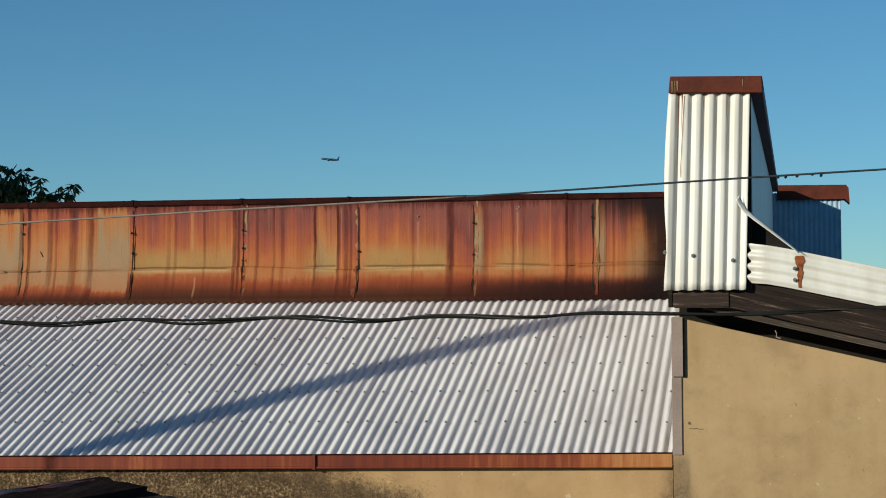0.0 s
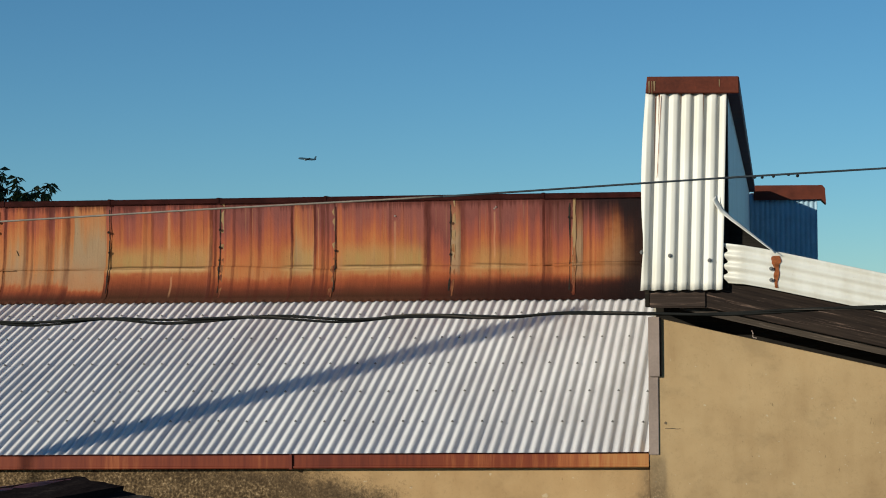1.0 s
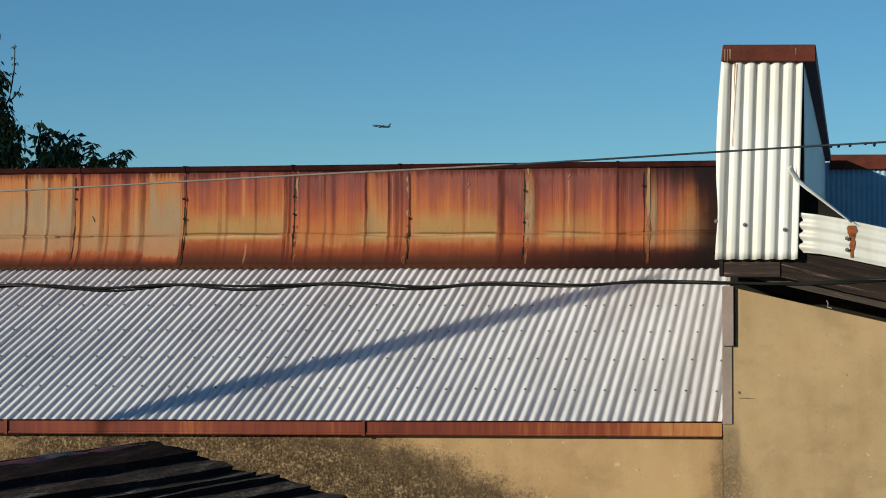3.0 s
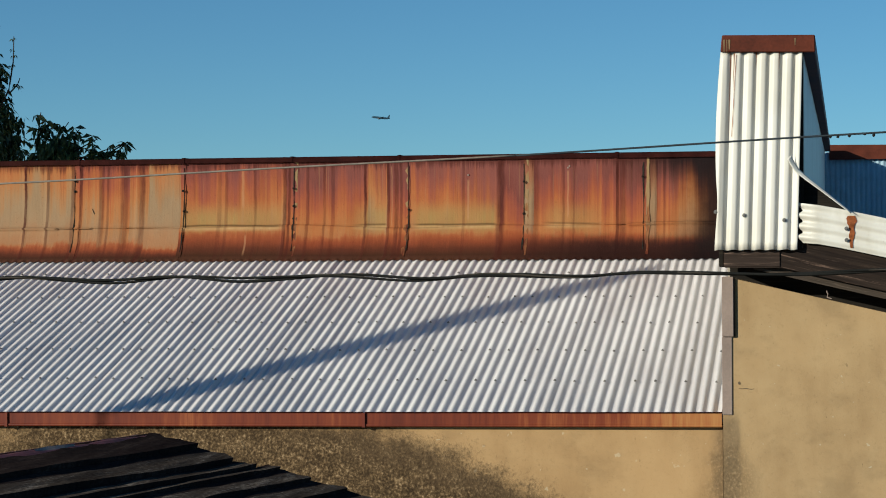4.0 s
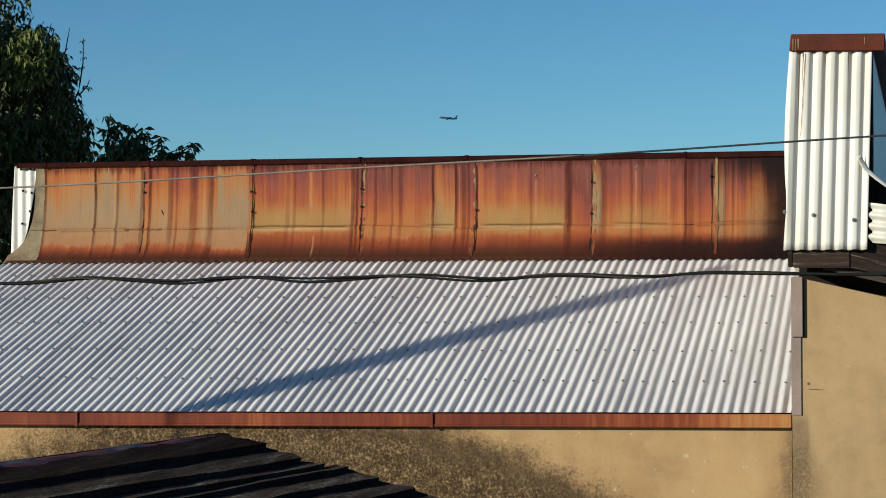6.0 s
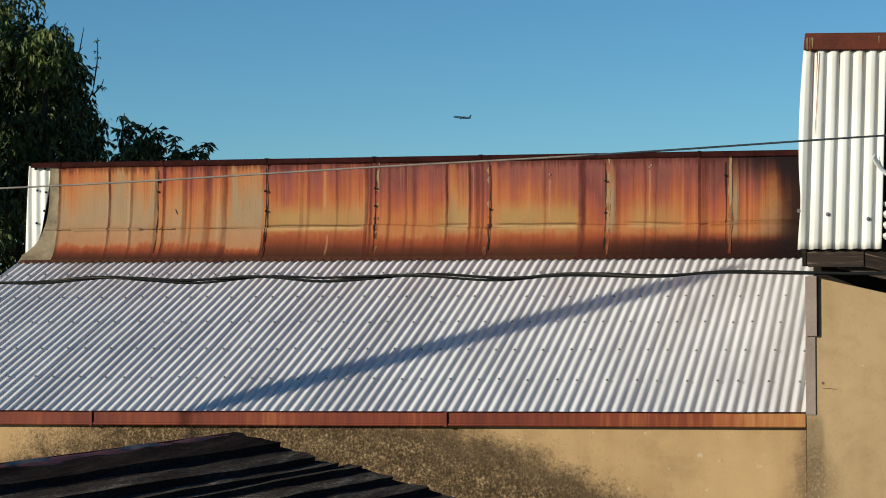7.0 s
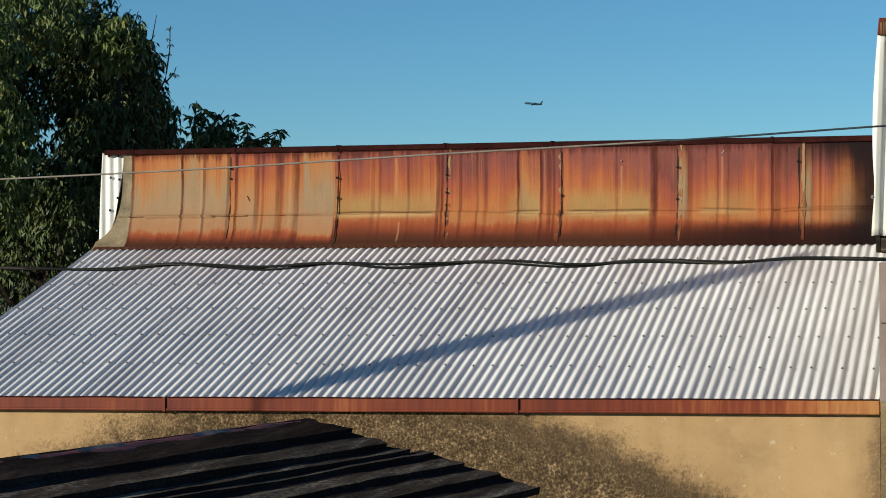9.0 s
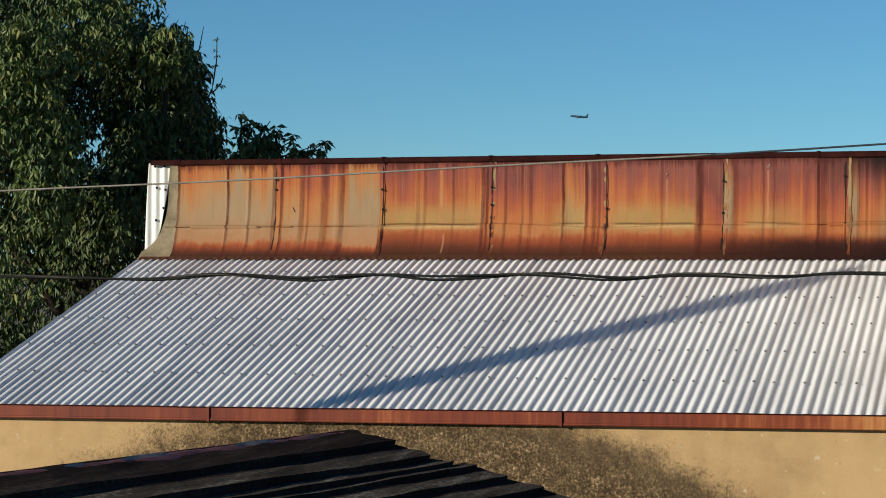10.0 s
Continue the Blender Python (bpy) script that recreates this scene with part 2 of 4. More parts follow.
def make_stucco():
    m, nt, b = shader("ochre stucco", 0.95, 0.0, 0.1)
    p, x, y, z = world_pos(nt)
    n0 = noise_tex(nt, p, 1.3, 4)
    n1 = noise_tex(nt, p, 5, 5)
    n2 = noise_tex(nt, p, 36, 6, 0.75)
    n3 = noise_tex(nt, stretched(nt, p, 9, 9, 1.2), 1.0, 4)
    f = calc(nt, "ADD", calc(nt, "MULTIPLY", n0, 0.5), calc(nt, "ADD", calc(nt, "MULTIPLY", n1, 0.3), calc(nt, "MULTIPLY", n3, 0.2)))
    c = ramp(nt, f, [(0.32, (0.32, 0.200, 0.093)), (0.5, (0.41, 0.268, 0.130)), (0.68, (0.47, 0.320, 0.162))])
    blo = smooth(nt, noise_tex(nt, stretched(nt, p, 2.2, 2.2, 3.4), 1.0, 6, 0.62), 0.50, 0.70)
    c = mixc(nt, calc(nt, "MULTIPLY", blo, 0.36), c, (0.21, 0.140, 0.070))
    chip = smooth(nt, noise_tex(nt, p, 17, 2), 0.70, 0.73)
    c = mixc(nt, calc(nt, "MULTIPLY", chip, 0.5), c, (0.55, 0.47, 0.33))
    pit = smooth(nt, noise_tex(nt, stretched(nt, p, 30, 30, 12), 1.0, 3), 0.70, 0.76)
    c = mixc(nt, calc(nt, "MULTIPLY", pit, 0.5), c, (0.12, 0.085, 0.045))
    c = mixc(nt, calc(nt, "MULTIPLY", smooth(nt, n2, 0.52, 0.70), 0.35), c, (0.25, 0.165, 0.082))
    c = mixc(nt, calc(nt, "MULTIPLY", smooth(nt, n0, 0.50, 0.66), 0.30), c, (0.46, 0.29, 0.135))
    # the neighbour house has the paler render
    c = mixc(nt, smooth(nt, x, 6.17, 6.20), c, mixc(nt, 1.0, c, (0.94, 1.0, 1.07), "MULTIPLY"))
    # mould: a broad arch below the eaves and a patch at the corner
    dx = calc(nt, "SUBTRACT", x, 2.2)
    arch = calc(nt, "SUBTRACT", 3.02, calc(nt, "MULTIPLY", calc(nt, "MULTIPLY", dx, dx), 0.098))
    edge = calc(nt, "ADD", calc(nt, "SUBTRACT", arch, z), calc(nt, "MULTIPLY", calc(nt, "SUBTRACT", n1, 0.5), 0.45))
    edge = calc(nt, "ADD", edge, calc(nt, "MULTIPLY", calc(nt, "SUBTRACT", n2, 0.5), 0.5))
    mould = smooth(nt, edge, -0.10, 0.22)
    cx = calc(nt, "ABSOLUTE", calc(nt, "SUBTRACT", x, 6.22))
    ce = calc(nt, "SUBTRACT", calc(nt, "SUBTRACT", 3.12, z), calc(nt, "MULTIPLY", cx, 2.2))
    ce = calc(nt, "ADD", ce, calc(nt, "MULTIPLY", calc(nt, "SUBTRACT", n1, 0.5), 1.1))
    corner = calc(nt, "MULTIPLY", smooth(nt, ce, 0.05, 0.45), smooth(nt, calc(nt, "SUBTRACT", 0.3, cx), 0.0, 0.25))
    n4 = noise_tex(nt, p, 52, 3, 0.6)
    n5 = noise_tex(nt, stretched(nt, p, 9, 9, 9), 1.0, 3)
    sp = calc(nt, "ADD", n4, calc(nt, "MULTIPLY", calc(nt, "SUBTRACT", n5, 0.5), 0.40))
    spots = ramp(nt, sp, [(0.34, (0.018, 0.012, 0.008)), (0.45, (0.050, 0.033, 0.018)), (0.54, (0.098, 0.065, 0.034)), (0.62, (0.175, 0.118, 0.063)), (0.74, (0.38, 0.27, 0.155))])
    # a smoother sooty rim along the falling side of the arch
    rim = calc(nt, "MULTIPLY", smooth(nt, x, 2.4, 3.6), calc(nt, "MULTIPLY", smooth(nt, edge, -0.16, 0.10), smooth(nt, edge, 0.42, 0.16)))
    spots = mixc(nt, calc(nt, "MULTIPLY", rim, 0.72), spots, (0.060, 0.040, 0.024))
    # damp strip down the joint of the two houses
    jx = calc(nt, "ADD", x, calc(nt, "MULTIPLY", calc(nt, "SUBTRACT", n1, 0.5), 0.16))
    joint = calc(nt, "MULTIPLY", smooth(nt, jx, 6.06, 6.17), calc(nt, "MULTIPLY", smooth(nt, jx, 6.31, 6.27), smooth(nt, z, 2.90, 2.80)))
    c = mixc(nt, calc(nt, "MULTIPLY", joint, 0.55), c, mixc(nt, n3, (0.105, 0.078, 0.050), (0.21, 0.155, 0.095)))
    mk = calc(nt, "MAXIMUM", mould, calc(nt, "MULTIPLY", corner, 0.45))
    mk = calc(nt, "MULTIPLY", mk, 0.93)
    c = mixc(nt, mk, c, spots)
    nt.links.new(c, b.inputs["Base Color"])
    h = calc(nt, "ADD", calc(nt, "MULTIPLY", n4, calc(nt, "ADD", 0.15, calc(nt, "MULTIPLY", mk, 1.3))), calc(nt, "MULTIPLY", n1, 0.3))
    bump(nt, b, h, 0.6, 0.012)
    return m


def make_white():
    m, nt, b = shader("white painted sheet", 0.5)
    p, x, y, z = world_pos(nt)
    n1 = noise_tex(nt, stretched(nt, p, 6, 6, 1.5), 1.0, 5)
    n2 = noise_tex(nt, p, 60, 3)
    c = ramp(nt, n1, [(0.3, (0.59, 0.555, 0.485)), (0.6, (0.71, 0.685, 0.63))])
    c = mixc(nt, calc(nt, "MULTIPLY", smooth(nt, n2, 0.66, 0.75), 0.3), c, (0.42, 0.30, 0.18))
    nt.links.new(c, b.inputs["Base Color"])
    bump(nt, b, n1, 0.08, 0.01)
    return m


def make_gutter():
    m, nt, b = shader("red-brown gutter", 0.6, 0.0, 0.25)
    p, x, y, z = world_pos(nt)
    st = noise_tex(nt, stretched(nt, p, 22, 2, 1.5), 1.0, 5, 0.7)
    wide = noise_tex(nt, stretched(nt, p, 1.6, 1, 1), 1.0, 3)
    f = calc(nt, "ADD", calc(nt, "ADD", 0.25, calc(nt, "MULTIPLY", st, 0.56)), calc(nt, "MULTIPLY", calc(nt, "SUBTRACT", wide, 0.5), 0.45))
    right = node(nt, "ShaderNodeMapRange", {0: x, 1: 4.6, 2: 6.0, 3: 0.0, 4: 0.34}).outputs[0]
    f = calc(nt, "ADD", f, right)
    c = ramp(nt, f, [(0.30, (0.060, 0.011, 0.006)), (0.47, (0.120, 0.021, 0.009)), (0.62, (0.170, 0.035, 0.012)), (0.78, (0.31, 0.098, 0.030)), (0.92, (0.40, 0.19, 0.06))])
    nt.links.new(c, b.inputs["Base Color"])
    bump(nt, b, st, 0.15, 0.004)
    return m


def make_wood(name, a, c2, c3, fall=0.0):
    m, nt, b = shader(name, 0.9, 0.0, 0.15)
    p, x, y, z = world_pos(nt)
    grain = calc(nt, "ADD", z, calc(nt, "MULTIPLY", x, fall))
    q = node(nt, "ShaderNodeCombineXYZ", {0: x, 1: y, 2: grain}).outputs[0]
    n = noise_tex(nt, stretched(nt, q, 2, 3, 45), 1.0, 5, 0.65)
    s = smooth(nt, noise_tex(nt, stretched(nt, q, 2.2, 9, 70), 1.0, 5, 0.7), 0.57, 0.68)
    c = ramp(nt, n, [(0.3, a), (0.7, c2)])
    c = mixc(nt, calc(nt, "MULTIPLY", s, 0.6), c, c3)
    nt.links.new(c, b.inputs["Base Color"])
    bump(nt, b, n, 0.5, 0.008)
    return m


def make_leaf(name, stops):
    m, nt, b = shader(name, 0.55, 0.0, 0.3)
    rnd = node(nt, "ShaderNodeNewGeometry").outputs["Random Per Island"]
    p, x, y, z = world_pos(nt)
    n = noise_tex(nt, p, 1.1, 3)
    f = calc(nt, "ADD", calc(nt, "MULTIPLY", rnd, 0.6), calc(nt, "MULTIPLY", n, 0.5))
    c = ramp(nt, f, stops)
    nt.links.new(c, b.inputs["Base Color"])
    return m


def make_shed(lo=(0.014, 0.010, 0.010), md=(0.030, 0.022, 0.020), hi=(0.070, 0.053, 0.045)):
    m, nt, b = shader("dark roof sheet", 0.8)
    b.inputs["Specular IOR Level"].default_value = 0.0
    p, x, y, z = world_pos(nt)
    n1 = noise_tex(nt, stretched(nt, p, 10, 1.2, 10), 1.0, 5, 0.65)
    n2 = noise_tex(nt, p, 50, 4, 0.7)
    f = calc(nt, "ADD", calc(nt, "MULTIPLY", n1, 0.6), calc(nt, "MULTIPLY", n2, 0.4))
    c = ramp(nt, f, [(0.38, lo), (0.54, md), (0.68, hi)])
    nt.links.new(c, b.inputs["Base Color"])
    bump(nt, b, f, 0.5, 0.01)
    return m


ZINC, RUST, STUCCO, WHITE, GUTTER = make_zinc(), make_rust(), make_stucco(), make_white(), make_gutter()
TIMBER = make_wood("weathered timber", (0.012, 0.008, 0.007), (0.036, 0.025, 0.019), (0.22, 0.145, 0.11), 0.2289)
GREYWOOD = make_wood("grey weathered timber", (0.030, 0.023, 0.018), (0.085, 0.066, 0.052), (0.26, 0.20, 0.16), 0.2289)
# near-black for dark timber, and for shade painted into gaps
NEARBLACK = make_wood("near-black timber and gap shade", (0.008, 0.007, 0.006), (0.022, 0.018, 0.014), (0.04, 0.03, 0.02))
POLEWOOD = make_wood("grey pole", (0.10, 0.08, 0.06), (0.2, 0.16, 0.12), (0.25, 0.2, 0.15))
# one leaf in two tones: shade and sunlight are painted into the colours
LEAF = make_leaf("leaf in painted shade", [(0.2, (0.018, 0.030, 0.012)), (0.46, (0.038, 0.060, 0.017)), (0.74, (0.080, 0.100, 0.028)), (0.95, (0.13, 0.12, 0.035))])
LITLEAF = make_leaf("leaf in painted sunlight", [(0.2, (0.030, 0.050, 0.015)), (0.46, (0.066, 0.094, 0.022)), (0.74, (0.125, 0.148, 0.034)), (0.95, (0.20, 0.170, 0.045))])
SHED = make_shed()
SHEDPALE = make_shed((0.024, 0.018, 0.015), (0.070, 0.056, 0.046), (0.28, 0.235, 0.19))
CAPRUST = plain("dark red rusted cap", (0.088, 0.020, 0.009), 0.6, 0, 0.45, 4, 60)
CAPDARK = plain("dark brown cap", (0.024, 0.006, 0.005), 0.8, 0, 0.5, 7, 50, 0.15, 0.05)
ORANGE = plain("orange rust", (0.24, 0.075, 0.024), 0.8, 0, 0.55, 30, 120)
SCUFF = plain("scuffed stucco", (0.13, 0.095, 0.06), 0.9, 0, 0.4, 20, 90)
TRIM = plain("grey-brown trim", (0.26, 0.20, 0.17), 0.6, 0, 0.2, 4, 60)
STEEL = plain("dull steel", (0.20, 0.19, 0.18), 0.45, 0.5, 0.3, 40, 200)
CABLE = plain("black cable sheath", (0.014, 0.014, 0.013), 0.8, 0, 0.35, 12, 80, 0.15, 0.1)
OLDCABLE = plain("faded cable sheath", (0.050, 0.043, 0.036), 0.8, 0, 0.35, 12, 80, 0.15, 0.1)
DARKWIRE = plain("dark blue-grey wire", (0.035, 0.042, 0.050), 0.8, 0, 0.35, 12, 80, 0.15, 0.1)
WIRE = plain("grey wire sheath", (0.21, 0.18, 0.15), 0.8, 0, 0.35, 12, 80)
BARK = plain("bark", (0.04, 0.031, 0.023), 0.9, 0, 0.4, 12, 60, 0.6)
SOIL = plain("dry soil", (0.16, 0.13, 0.09), 0.95, 0, 0.35, 0.6, 12, 0.5)
PLAIN_WALL = plain("grey render", (0.36, 0.32, 0.26), 0.9, 0, 0.2, 2, 40)
# white sheet whose bluish shade is painted into the colour
SHADEBLUE = plain("white sheet with painted blue shade", (0.30, 0.42, 0.52), 0.55, 0, 0.15, 5, 50)
RIDGE = plain("purple-brown ridge cap", (0.125, 0.040, 0.040), 0.6, 0, 0.7, 5, 40)
# aircraft colour with the distance's blue haze painted in
HAZEDGREY = plain("aircraft grey with painted haze", (0.035, 0.075, 0.115), 0.6, 0.0, 0.05, 0.1, 1)


# ---- mesh tools ----
def link(name, bm, mat, parent=None, label="", shade=False):
    me = bpy.data.meshes.new(name)
    bmesh.ops.recalc_face_normals(bm, faces=bm.faces)
    bm.to_mesh(me)
    bm.free()
    me.materials.append(mat)
    if shade:
        me.polygons.foreach_set("use_smooth", [True] * len(me.polygons))
    ob = new(name, me)
    ob.parent = parent
    if label:
        ob["label"] = label
    return ob


part = link


def thing(name, at, label, category, group="", kind=""):
    ob = new(name)
    ob.empty_display_size = 0.2
    ob.location = at
    bpy.context.view_layer.update()
    return tagged(ob, label, category, group, kind)


def under(ob, parent):
    """Parents ob, whose mesh is in world metres, to a thing that stands elsewhere."""
    ob.parent = parent
    root = parent
    off = Vector((0, 0, 0))
    while root:
        off += root.location
        root = root.parent
    ob.location = -off
    return ob


def wpart(name, bm, mat, parent, label="", shade=False):
    return under(link(name, bm, mat, None, label, shade), parent)


def slab(bm, lo, hi, bevel=0.0):
    m = Matrix.LocRotScale([(a + b) / 2 for a, b in zip(lo, hi)], None, [b - a for a, b in zip(lo, hi)])
    r = bmesh.ops.create_cube(bm, size=1, matrix=m)
    if bevel:
        es = {e for v in r["verts"] for e in v.link_edges}
        bmesh.ops.bevel(bm, geom=list(es), offset=bevel, segments=2, affect="EDGES")
    return bm


def box(lo, hi, bevel=0.006):
    return slab(bmesh.new(), lo, hi, bevel)


def prism(poly, axis, a, b, bevel=0.0):
    """A polygon of (u, v) drawn along an axis from a to b."""
    bm = bmesh.new()
    def place(u, v, w):
        return {"x": (w, u, v), "y": (u, w, v), "z": (u, v, w)}[axis]
    r0 = [bm.verts.new(place(u, v, a)) for u, v in poly]
    r1 = [bm.verts.new(place(u, v, b)) for u, v in poly]
    n = len(poly)
    bm.faces.new(r0)
    bm.faces.new(r1[::-1])
    for i in range(n):
        bm.faces.new((r0[i], r1[i], r1[(i + 1) % n], r0[(i + 1) % n]))
    if bevel:
        bmesh.ops.bevel(bm, geom=list(bm.edges), offset=bevel, segments=1, affect="EDGES")
    return bm


def sheet(nu, nv, at, thick=0.0):
    """A grid surface: at(u, v) for u, v in 0..1; given a thickness it is closed along at's third value."""
    bm = bmesh.new()
    vs = [[bm.verts.new(at(i / nu, j / nv)) for j in range(nv + 1)] for i in range(nu + 1)]
    for i in range(nu):
        for j in range(nv):
            bm.faces.new((vs[i][j], vs[i + 1][j], vs[i + 1][j + 1], vs[i][j + 1]))
    if thick:
        bmesh.ops.recalc_face_normals(bm, faces=bm.faces)
        bmesh.ops.solidify(bm, geom=list(bm.faces), thickness=thick)
    return bm


def tube(points, radius, sides=8):
    bm = bmesh.new()
    rings = []
    pts = [Vector(p) for p in points]
    rad = radius if callable(radius) else (lambda f: radius)
    for i, p in enumerate(pts):
        d = (pts[min(i + 1, len(pts) - 1)] - pts[max(i - 1, 0)]).normalized()
        a = d.cross(Vector((0, 0.3, 1)) if abs(d.z) < 0.9 else Vector((1, 0, 0))).normalized()
        b2 = d.cross(a)
        r = rad(i / max(1, len(pts) - 1))
        rings.append([bm.verts.new(p + r * (math.cos(k * 2 * math.pi / sides) * a + math.sin(k * 2 * math.pi / sides) * b2)) for k in range(sides)])
    for r0, r1 in zip(rings, rings[1:]):
        for k in range(sides):
            bm.faces.new((r0[k], r0[(k + 1) % sides], r1[(k + 1) % sides], r1[k]))
    bm.faces.new(rings[0][::-1])
    bm.faces.new(rings[-1])
    return bm


def bolt_mesh(name, mat, r=0.011, h=0.012):
    bm = bmesh.new()
    bmesh.ops.create_cone(bm, cap_ends=True, segments=8, radius1=r * 1.4, radius2=r * 1.3, depth=h * 0.3, matrix=pose(0, 0, h * 0.15))
    bmesh.ops.create_cone(bm, cap_ends=True, segments=6, radius1=r * 0.8, radius2=r * 0.6, depth=h, matrix=pose(0, 0, h * 0.6))
    me = bpy.data.meshes.new(name)
    bm.to_mesh(me)
    bm.free()
    me.materials.append(mat)
    return me


def put(name, me, parent, m):
    ob = new(name, me)
    ob.parent = parent
    off = Vector((0, 0, 0))
    q = parent
    while q:
        off += q.location
        q = q.parent
    ob.matrix_basis = Matrix.Translation(-off) @ m
    return ob


# ---- ground ----
bm = bmesh.new()
bmesh.ops.create_grid(bm, x_segments=40, y_segments=40, size=6000)
ground = tagged(link("ground", bm, SOIL), "dry bare soil ground", "ground", kind="structure")

# ---- the house with the zinc roof ----
PITCH = radians(16.97)
TAN = math.tan(PITCH)
ROOF_Z0 = 3.677                       # roof height at y = 0
def roof_z(y): return ROOF_Z0 + TAN * y
def eave_y(x): return -2.748 + 0.0195 * x
XL, XR = -1.52, 6.168
TOP_Y = 1.22

house = thing("house", (2.3, -2.5, 0), "ochre stucco house with a pale corrugated zinc roof", "house")
def wall_y(x): return eave_y(x) + 0.026


bm = prism([(XL + 0.06, wall_y(XL)), (6.172, wall_y(6.172)), (6.172, -2.40), (XL + 0.06, -2.40)], "z", 0, 2.80)
wall = wpart("wall", bm, STUCCO, house, "ochre stucco with dark mould below the eaves")
wpart("side_wall", box((XL + 0.06, -2.39, 0), (XL + 0.26, 5, 2.70), 0.004), STUCCO, house)
wpart("rear_wall", box((XL + 0.27, 4.8, 0), (6.1, 5, 4.85), 0.004), PLAIN_WALL, house)
bm = prism([(-2.55, roof_z(-2.55) - 0.06), (TOP_Y, roof_z(TOP_Y) - 0.06), (TOP_Y, roof_z(TOP_Y) - 0.14), (-2.55, roof_z(-2.55) - 0.14)], "x", XL + 0.08, XR - 0.02)
roof = wpart("roof", bm, NEARBLACK, house, "roof of pale corrugated zinc sheets")

PITCH_C = 0.0762
AMP = 0.0097


def roof_sheet(x0, x1, lift):
    n = max(2, round((x1 - x0) / PITCH_C * 8))
    bm = bmesh.new()
    cols = []
    for i in range(n + 1):
        x = x0 + (x1 - x0) * i / n
        h = AMP * math.cos(2 * math.pi * x / PITCH_C) + lift
        ya = eave_y(x) + 0.006 * math.sin(x * 7)
        col = []
        for k in range(9):
            y = ya + (TOP_Y - ya) * k / 8
            w = h + 0.005 * noise.noise((x * 1.5, y * 1.1, 3)) + 0.0016 * noise.noise((x * 13, y * 2.5, 5))
            col.append(bm.verts.new((x, y - w * math.sin(PITCH), roof_z(y) + w * math.cos(PITCH))))
        cols.append(col)
    for a, b2 in zip(cols, cols[1:]):
        for k in range(8):
            bm.faces.new((a[k], b2[k], b2[k + 1], a[k + 1]))
    return bm


SHEET_W = 0.6096
for k in range(-3, 11):
    a, b = max(XL, k * SHEET_W - 0.03), min(XR, (k + 1) * SHEET_W + 0.03)
    s = wpart("roof_sheet", roof_sheet(a, b, 0.0015 * (k % 2)), ZINC, roof, shade=True)
BOLT = bolt_mesh("roof_bolt", STEEL, 0.0085, 0.010)
rb = random.Random(4)
for r in range(-1, 4):
    y = -0.671 * r
    for k in range(-3, 11):
        for c in (0, 2, 5):
            x = k * SHEET_W + c * PITCH_C
            if XL + 0.05 < x < XR - 0.03:
                yy = y + rb.uniform(-0.012, 0.012)
                w = AMP + 0.003
                put("roof_bolt", BOLT, roof, Matrix.Translation((x, yy - w * math.sin(PITCH), roof_z(yy) + w * math.cos(PITCH))) @ pose(0, 0, 0, math.degrees(PITCH) + rb.uniform(-6, 6), rb.uniform(-6, 6), 0))

# gutter, in lengths
JOINTS = [XL - 0.05, 0.778, 3.547, 6.172]
GP = [(-0.046, 0.005), (-0.046, -0.078), (-0.052, -0.082), (-0.054, -0.090), (-0.050, -0.098), (0.0, -0.098), (0.0, -0.004), (-0.005, -0.004), (-0.005, -0.092), (-0.040, -0.092), (-0.042, -0.086), (-0.042, 0.005)]
def gut_z(x): return 2.842 + 0.0058 * x
for a, b in zip(JOINTS, JOINTS[1:]):
    bm = bmesh.new()
    rings = [[bm.verts.new((x, eave_y(x) + 0.022 + u, gut_z(x) + v)) for u, v in GP] for x in (a + 0.002, b - 0.002)]
    n = len(GP)
    for i in range(n):
        bm.faces.new((rings[0][i], rings[1][i], rings[1][(i + 1) % n], rings[0][(i + 1) % n]))
    bm.faces.new(rings[0])
    bm.faces.new(rings[1][::-1])
    wpart("gutter", bm, GUTTER, house, "red-brown rusting box gutter")
    rim = [(x, eave_y(x) - 0.026, gut_z(x) + 0.006 + 0.003 * noise.noise((x * 2.2, 1, 4))) for x in np.linspace(a + 0.003, b - 0.003, 40)]
    wpart("gutter_rim", tube(rim, 0.0055, 6), CAPDARK, house, "thin dark line along the gutter's top edge")
for x in JOINTS[1:3]:
    y = eave_y(x) + 0.022 - 0.056
    wpart("gutter_joint", box((x - 0.012, y - 0.004, gut_z(x) - 0.104), (x + 0.012, y + 0.012, gut_z(x) + 0.004), 0.002), GUTTER, house)

# ---- rusted parapet ----
parapet = thing("parapet", (2.2, 1.4, 4.0), "rusted sheet-metal parapet with runs of orange rust", "parapet wall")
wpart("core", box((-1.40, 1.40, 3.9), (6.1, 1.60, 4.93), 0.004), NEARBLACK, parapet)
FOLDS = [-1.203, -0.683, -0.463, 0.44, 1.888, 2.667, 2.882, 3.918, 4.58, 5.0]
SECTION = [(1.085, 4.018), (1.125, 4.035), (1.175, 4.075), (1.225, 4.135), (1.262, 4.205), (1.284, 4.28), (1.292, 4.328), (1.330, 4.340), (1.338, 4.40), (1.345, 4.55), (1.350, 4.75), (1.350, 4.96)]


